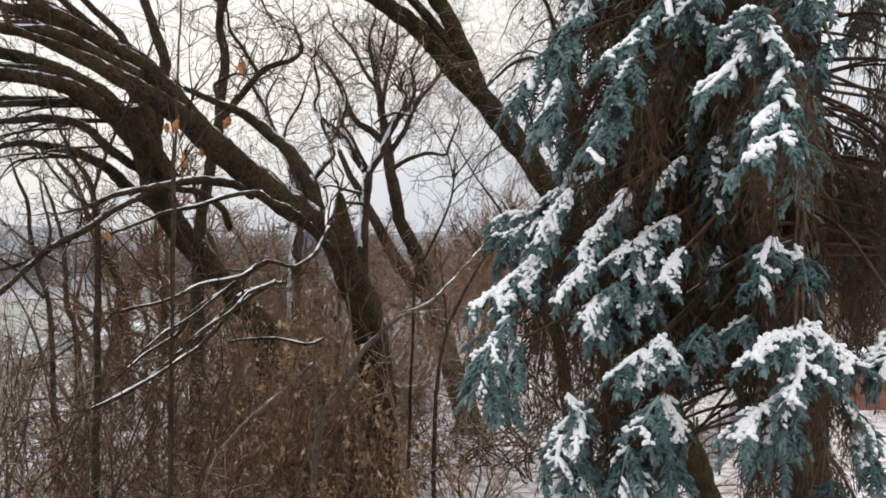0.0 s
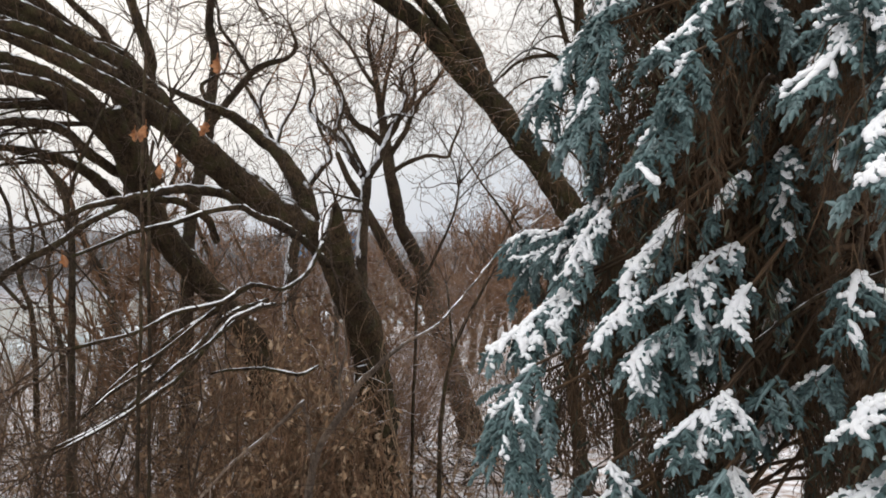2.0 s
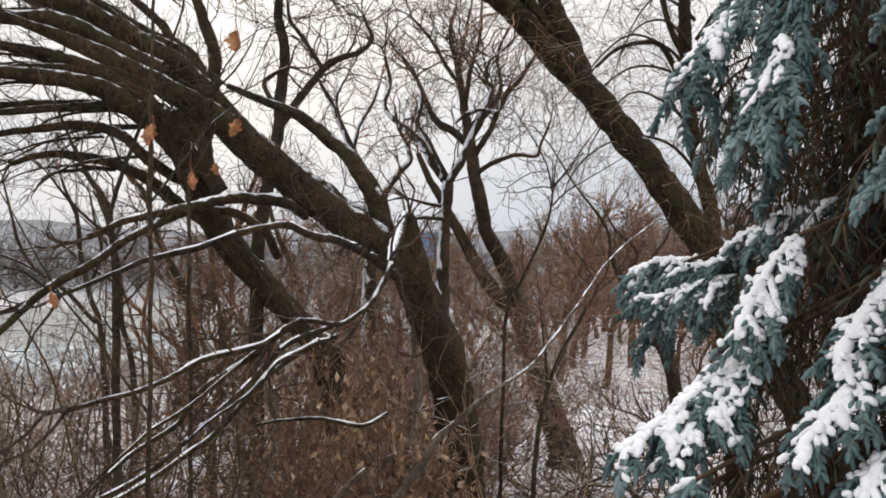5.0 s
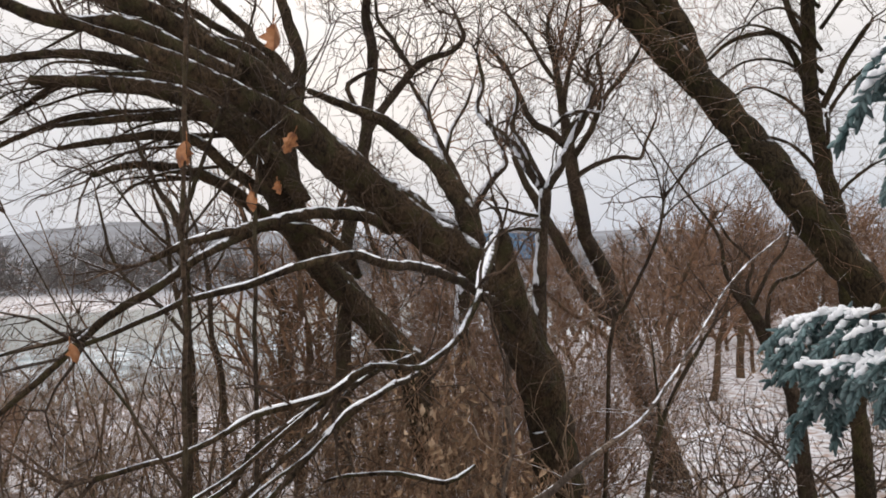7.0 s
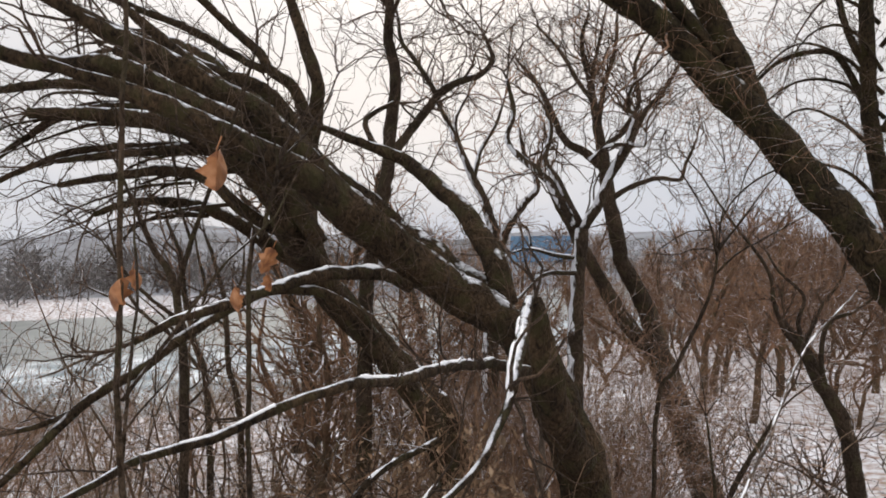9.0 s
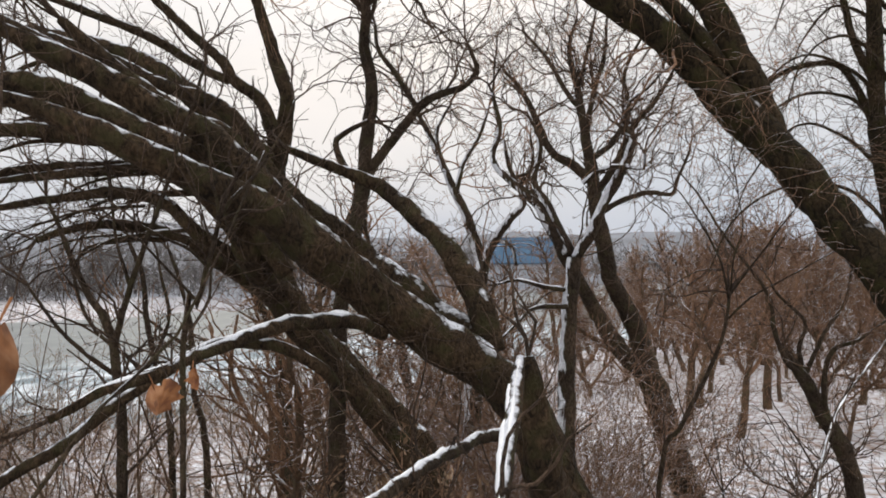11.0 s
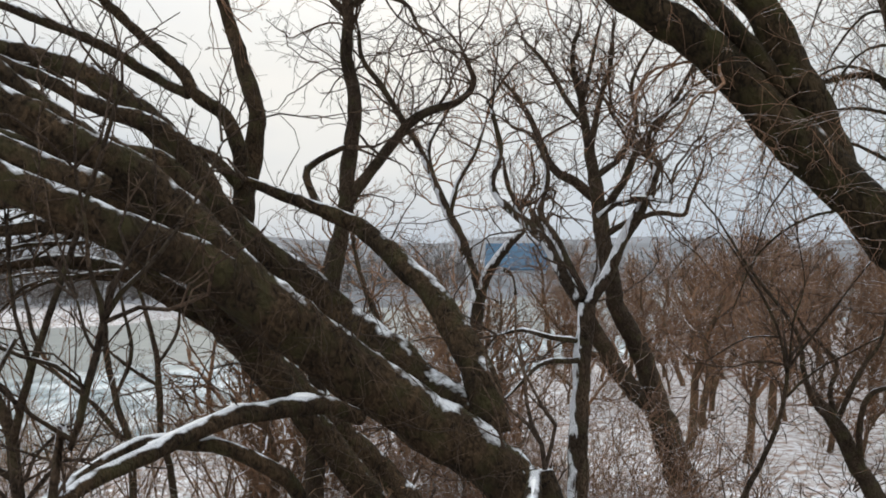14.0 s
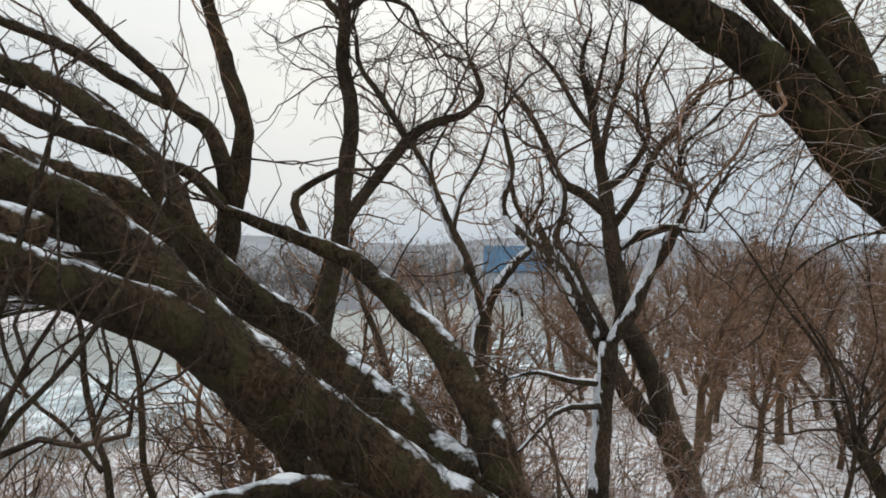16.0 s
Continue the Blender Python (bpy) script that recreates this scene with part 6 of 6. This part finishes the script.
vine_thicket(-1.65, 11.9, 0.75, 4.7, 8200, 95, 3)
vine_thicket(-0.98, 11.5, 0.4, 3.9, 5200, 40, 7)
vine_thicket(-2.6, 14.0, 0.8, 4.6, 4200, 70, 8)
vine_thicket(-3.4, 16.0, 1.2, 4.6, 5200, 90, 4)
vine_thicket(-3.0, 13.3, 0.9, 3.2, 1500, 45, 6)
vine_thicket(-5.6, 14.0, 1.2, 2.6, 1500, 90, 5)


# ---- single dry leaves that still hang on twigs ----
def dry_leaf(x, y, z, size, seed):
    rng = random.Random(seed)
    T = Tubes()
    n = 7
    rows = []
    for i in range(n):
        f = i / (n - 1)
        w = size * 0.29 * math.sin(math.pi * min(1, f * 0.92 + 0.06)) ** 0.7 * (1 + 0.35 * math.sin(i * 2.7))
        rows.append([Vector((-w, 0.7 * w, -size * f)), Vector((0, -0.25 * size * math.sin(3 * f), -size * f)), Vector((w, 0.9 * w * math.sin(2 * f + 0.6), -size * f))])
    for r in rows:
        T.v.extend(r)
    for i in range(n - 1):
        for k in range(2):
            a = i * 3 + k
            T.f.append((a, a + 1, a + 4, a + 3))
    T.add([Vector((0, 0, size * 0.35)), Vector((0, 0.01, 0)), Vector((0, 0, -size * 0.5))], [0.0025, 0.002, 0.0012], 4)
    ob = new("dry_leaf", T.mesh("dry_leaf", ORANGE_LEAF))
    ob.matrix_basis = pose(x, y, z, rng.uniform(-25, 25), rng.uniform(-30, 30), rng.uniform(0, 360))
    tagged(ob, "curled orange-brown dry leaf hanging from a twig", "leaf", "dry leaves on twigs")


dry_leaf(-1.41, 6.30, 6.32, 0.11, 0)
dry_leaf(-2.02, 6.80, 5.99, 0.12, 1)
dry_leaf(-1.75, 7.35, 6.08, 0.11, 2)
dry_leaf(-2.55, 6.79, 5.14, 0.09, 3)
dry_leaf(-2.21, 7.18, 6.01, 0.09, 4)
dry_leaf(-2.45, 8.43, 5.89, 0.13, 5)
dry_leaf(-2.30, 8.50, 5.95, 0.09, 6)


# ---- iron fence and brick shed beyond the spruce ----
def picket_fence(x0, y0, x1, y1, height=1.25):
    base = ground_height(x0, y0)
    root = thing("iron_fence", "black iron picket fence standing in snow", "fence", at=(x0, y0, base))
    d = Vector((x1 - x0, y1 - y0, 0))
    L = d.length
    d.normalize()
    picket = Tubes()
    picket.add([Vector((0, 0, 0.05)), Vector((0, 0, height)), Vector((0, 0, height + 0.06))], [0.011, 0.011, 0.002], 4, 0, True)
    picket_me = picket.mesh("picket", METAL, False)
    post = Tubes()
    post.add([Vector((0, 0, -0.2)), Vector((0, 0, height + 0.12)), Vector((0, 0, height + 0.16))], [0.032, 0.032, 0.02], 4, 0, True)
    post_me = post.mesh("post", METAL, False)
    n = int(L / 0.12)
    for i in range(n + 1):
        p = d * (L * i / n)
        o = part_of(root, "post" if i % 16 == 0 else "picket", post_me if i % 16 == 0 else picket_me)
        o.location = (p.x, p.y, 0)
    for z in (0.18, height - 0.12):
        T = Tubes()
        T.add([Vector((0, 0, z)), Vector((d.x * L, d.y * L, z))], [0.016, 0.016], 4, 0, True)
        part_of(root, "rail", T.mesh("rail", METAL, False))


picket_fence(4.2, 17.6, 5.45, 19.2)
picket_fence(5.45, 19.2, 7.4, 22.5)


def box(T, x0, y0, z0, x1, y1, z1):
    b = len(T.v)
    T.v.extend(Vector(p) for p in ((x0, y0, z0), (x1, y0, z0), (x1, y1, z0), (x0, y1, z0), (x0, y0, z1), (x1, y0, z1), (x1, y1, z1), (x0, y1, z1)))
    for q in ((3, 2, 1, 0), (4, 5, 6, 7), (0, 1, 5, 4), (1, 2, 6, 5), (2, 3, 7, 6), (3, 0, 4, 7)):
        T.f.append(tuple(b + k for k in q))


def gable_roof(T, w, d, z, rise, over=0.4):
    b = len(T.v)
    for y in (-over, d + over):
        T.v.extend([Vector((-over, y, z - 0.1)), Vector((w / 2, y, z + rise)), Vector((w + over, y, z - 0.1)), Vector((w + over, y, z + 0.1)), Vector((w / 2, y, z + rise + 0.22)), Vector((-over, y, z + 0.1))])
    for k in range(6):
        k2 = (k + 1) % 6
        T.f.append((b + k, b + k2, b + 6 + k2, b + 6 + k))
    T.f.append(tuple(b + k for k in reversed(range(6))))
    T.f.append(tuple(b + 6 + k for k in range(6)))


BRICK = mottled("red_brick", [(0.20, 0.085, 0.06), (0.32, 0.15, 0.11)], 3.0, 0.9, 0.3, 0.01, (1, 1, 6))
PLASTER = mottled("pale_wall", [(0.42, 0.44, 0.47), (0.55, 0.57, 0.6)], 0.8, 0.9)
BLUE_ROOF = mottled("blue_sheet_roof", [(0.025, 0.085, 0.16), (0.06, 0.14, 0.23)], 0.6, 0.5, 0.2, 0.02, (6, 1, 1))
DARK_GLASS = mottled("dark_window_glass", [(0.02, 0.024, 0.03), (0.05, 0.055, 0.06)], 1.5, 0.1)


def house(name, label, x, y, turn, w, d, h, rise, wall_mat, roof_mat, windows):
    root = thing(name, label, "house", at=(x, y, ground_height(x, y)))
    root.rotation_euler = (0, 0, radians(turn))
    T = Tubes()
    box(T, 0, 0, -1.0, w, d, h)
    b = len(T.v)
    T.v.extend([Vector((0, 0.01, h)), Vector((w, 0.01, h)), Vector((w / 2, 0.01, h + rise * 0.95)), Vector((0, d - 0.01, h)), Vector((w, d - 0.01, h)), Vector((w / 2, d - 0.01, h + rise * 0.95))])
    T.f += [(b, b + 1, b + 2), (b + 4, b + 3, b + 5)]
    part_of(root, "wall", T.mesh("wall", wall_mat, False))
    T = Tubes()
    gable_roof(T, w, d, h, rise)
    part_of(root, "roof", T.mesh("roof", roof_mat, False))
    for i in range(windows):
        cx = w * (i + 0.5) / windows
        T = Tubes()
        box(T, cx - 0.5, -0.03, h * 0.38, cx + 0.5, 0.05, h * 0.38 + 1.3)
        o = part_of(root, "window", T.mesh("window", SNOW_PAINT, False))
        T = Tubes()
        box(T, cx - 0.42, -0.045, h * 0.38 + 0.08, cx + 0.42, -0.02, h * 0.38 + 1.22)
        part_of(o, "pane", T.mesh("pane", DARK_GLASS, False))


SNOW_PAINT = mottled("white_window_paint", [(0.6, 0.6, 0.6), (0.75, 0.75, 0.75)], 3.0, 0.6)
house("brick_shed", "low red brick shed with snow on its roof", 13.6, 29.5, -20, 5.0, 4.0, 1.5, 0.1, BRICK, SNOW, 0)
house("blue_roofed_house", "pale building with a bright blue sheet roof", -19.5, 203.0, 96, 10.0, 13.0, 3.6, 5.6, PLASTER, BLUE_ROOF, 2)
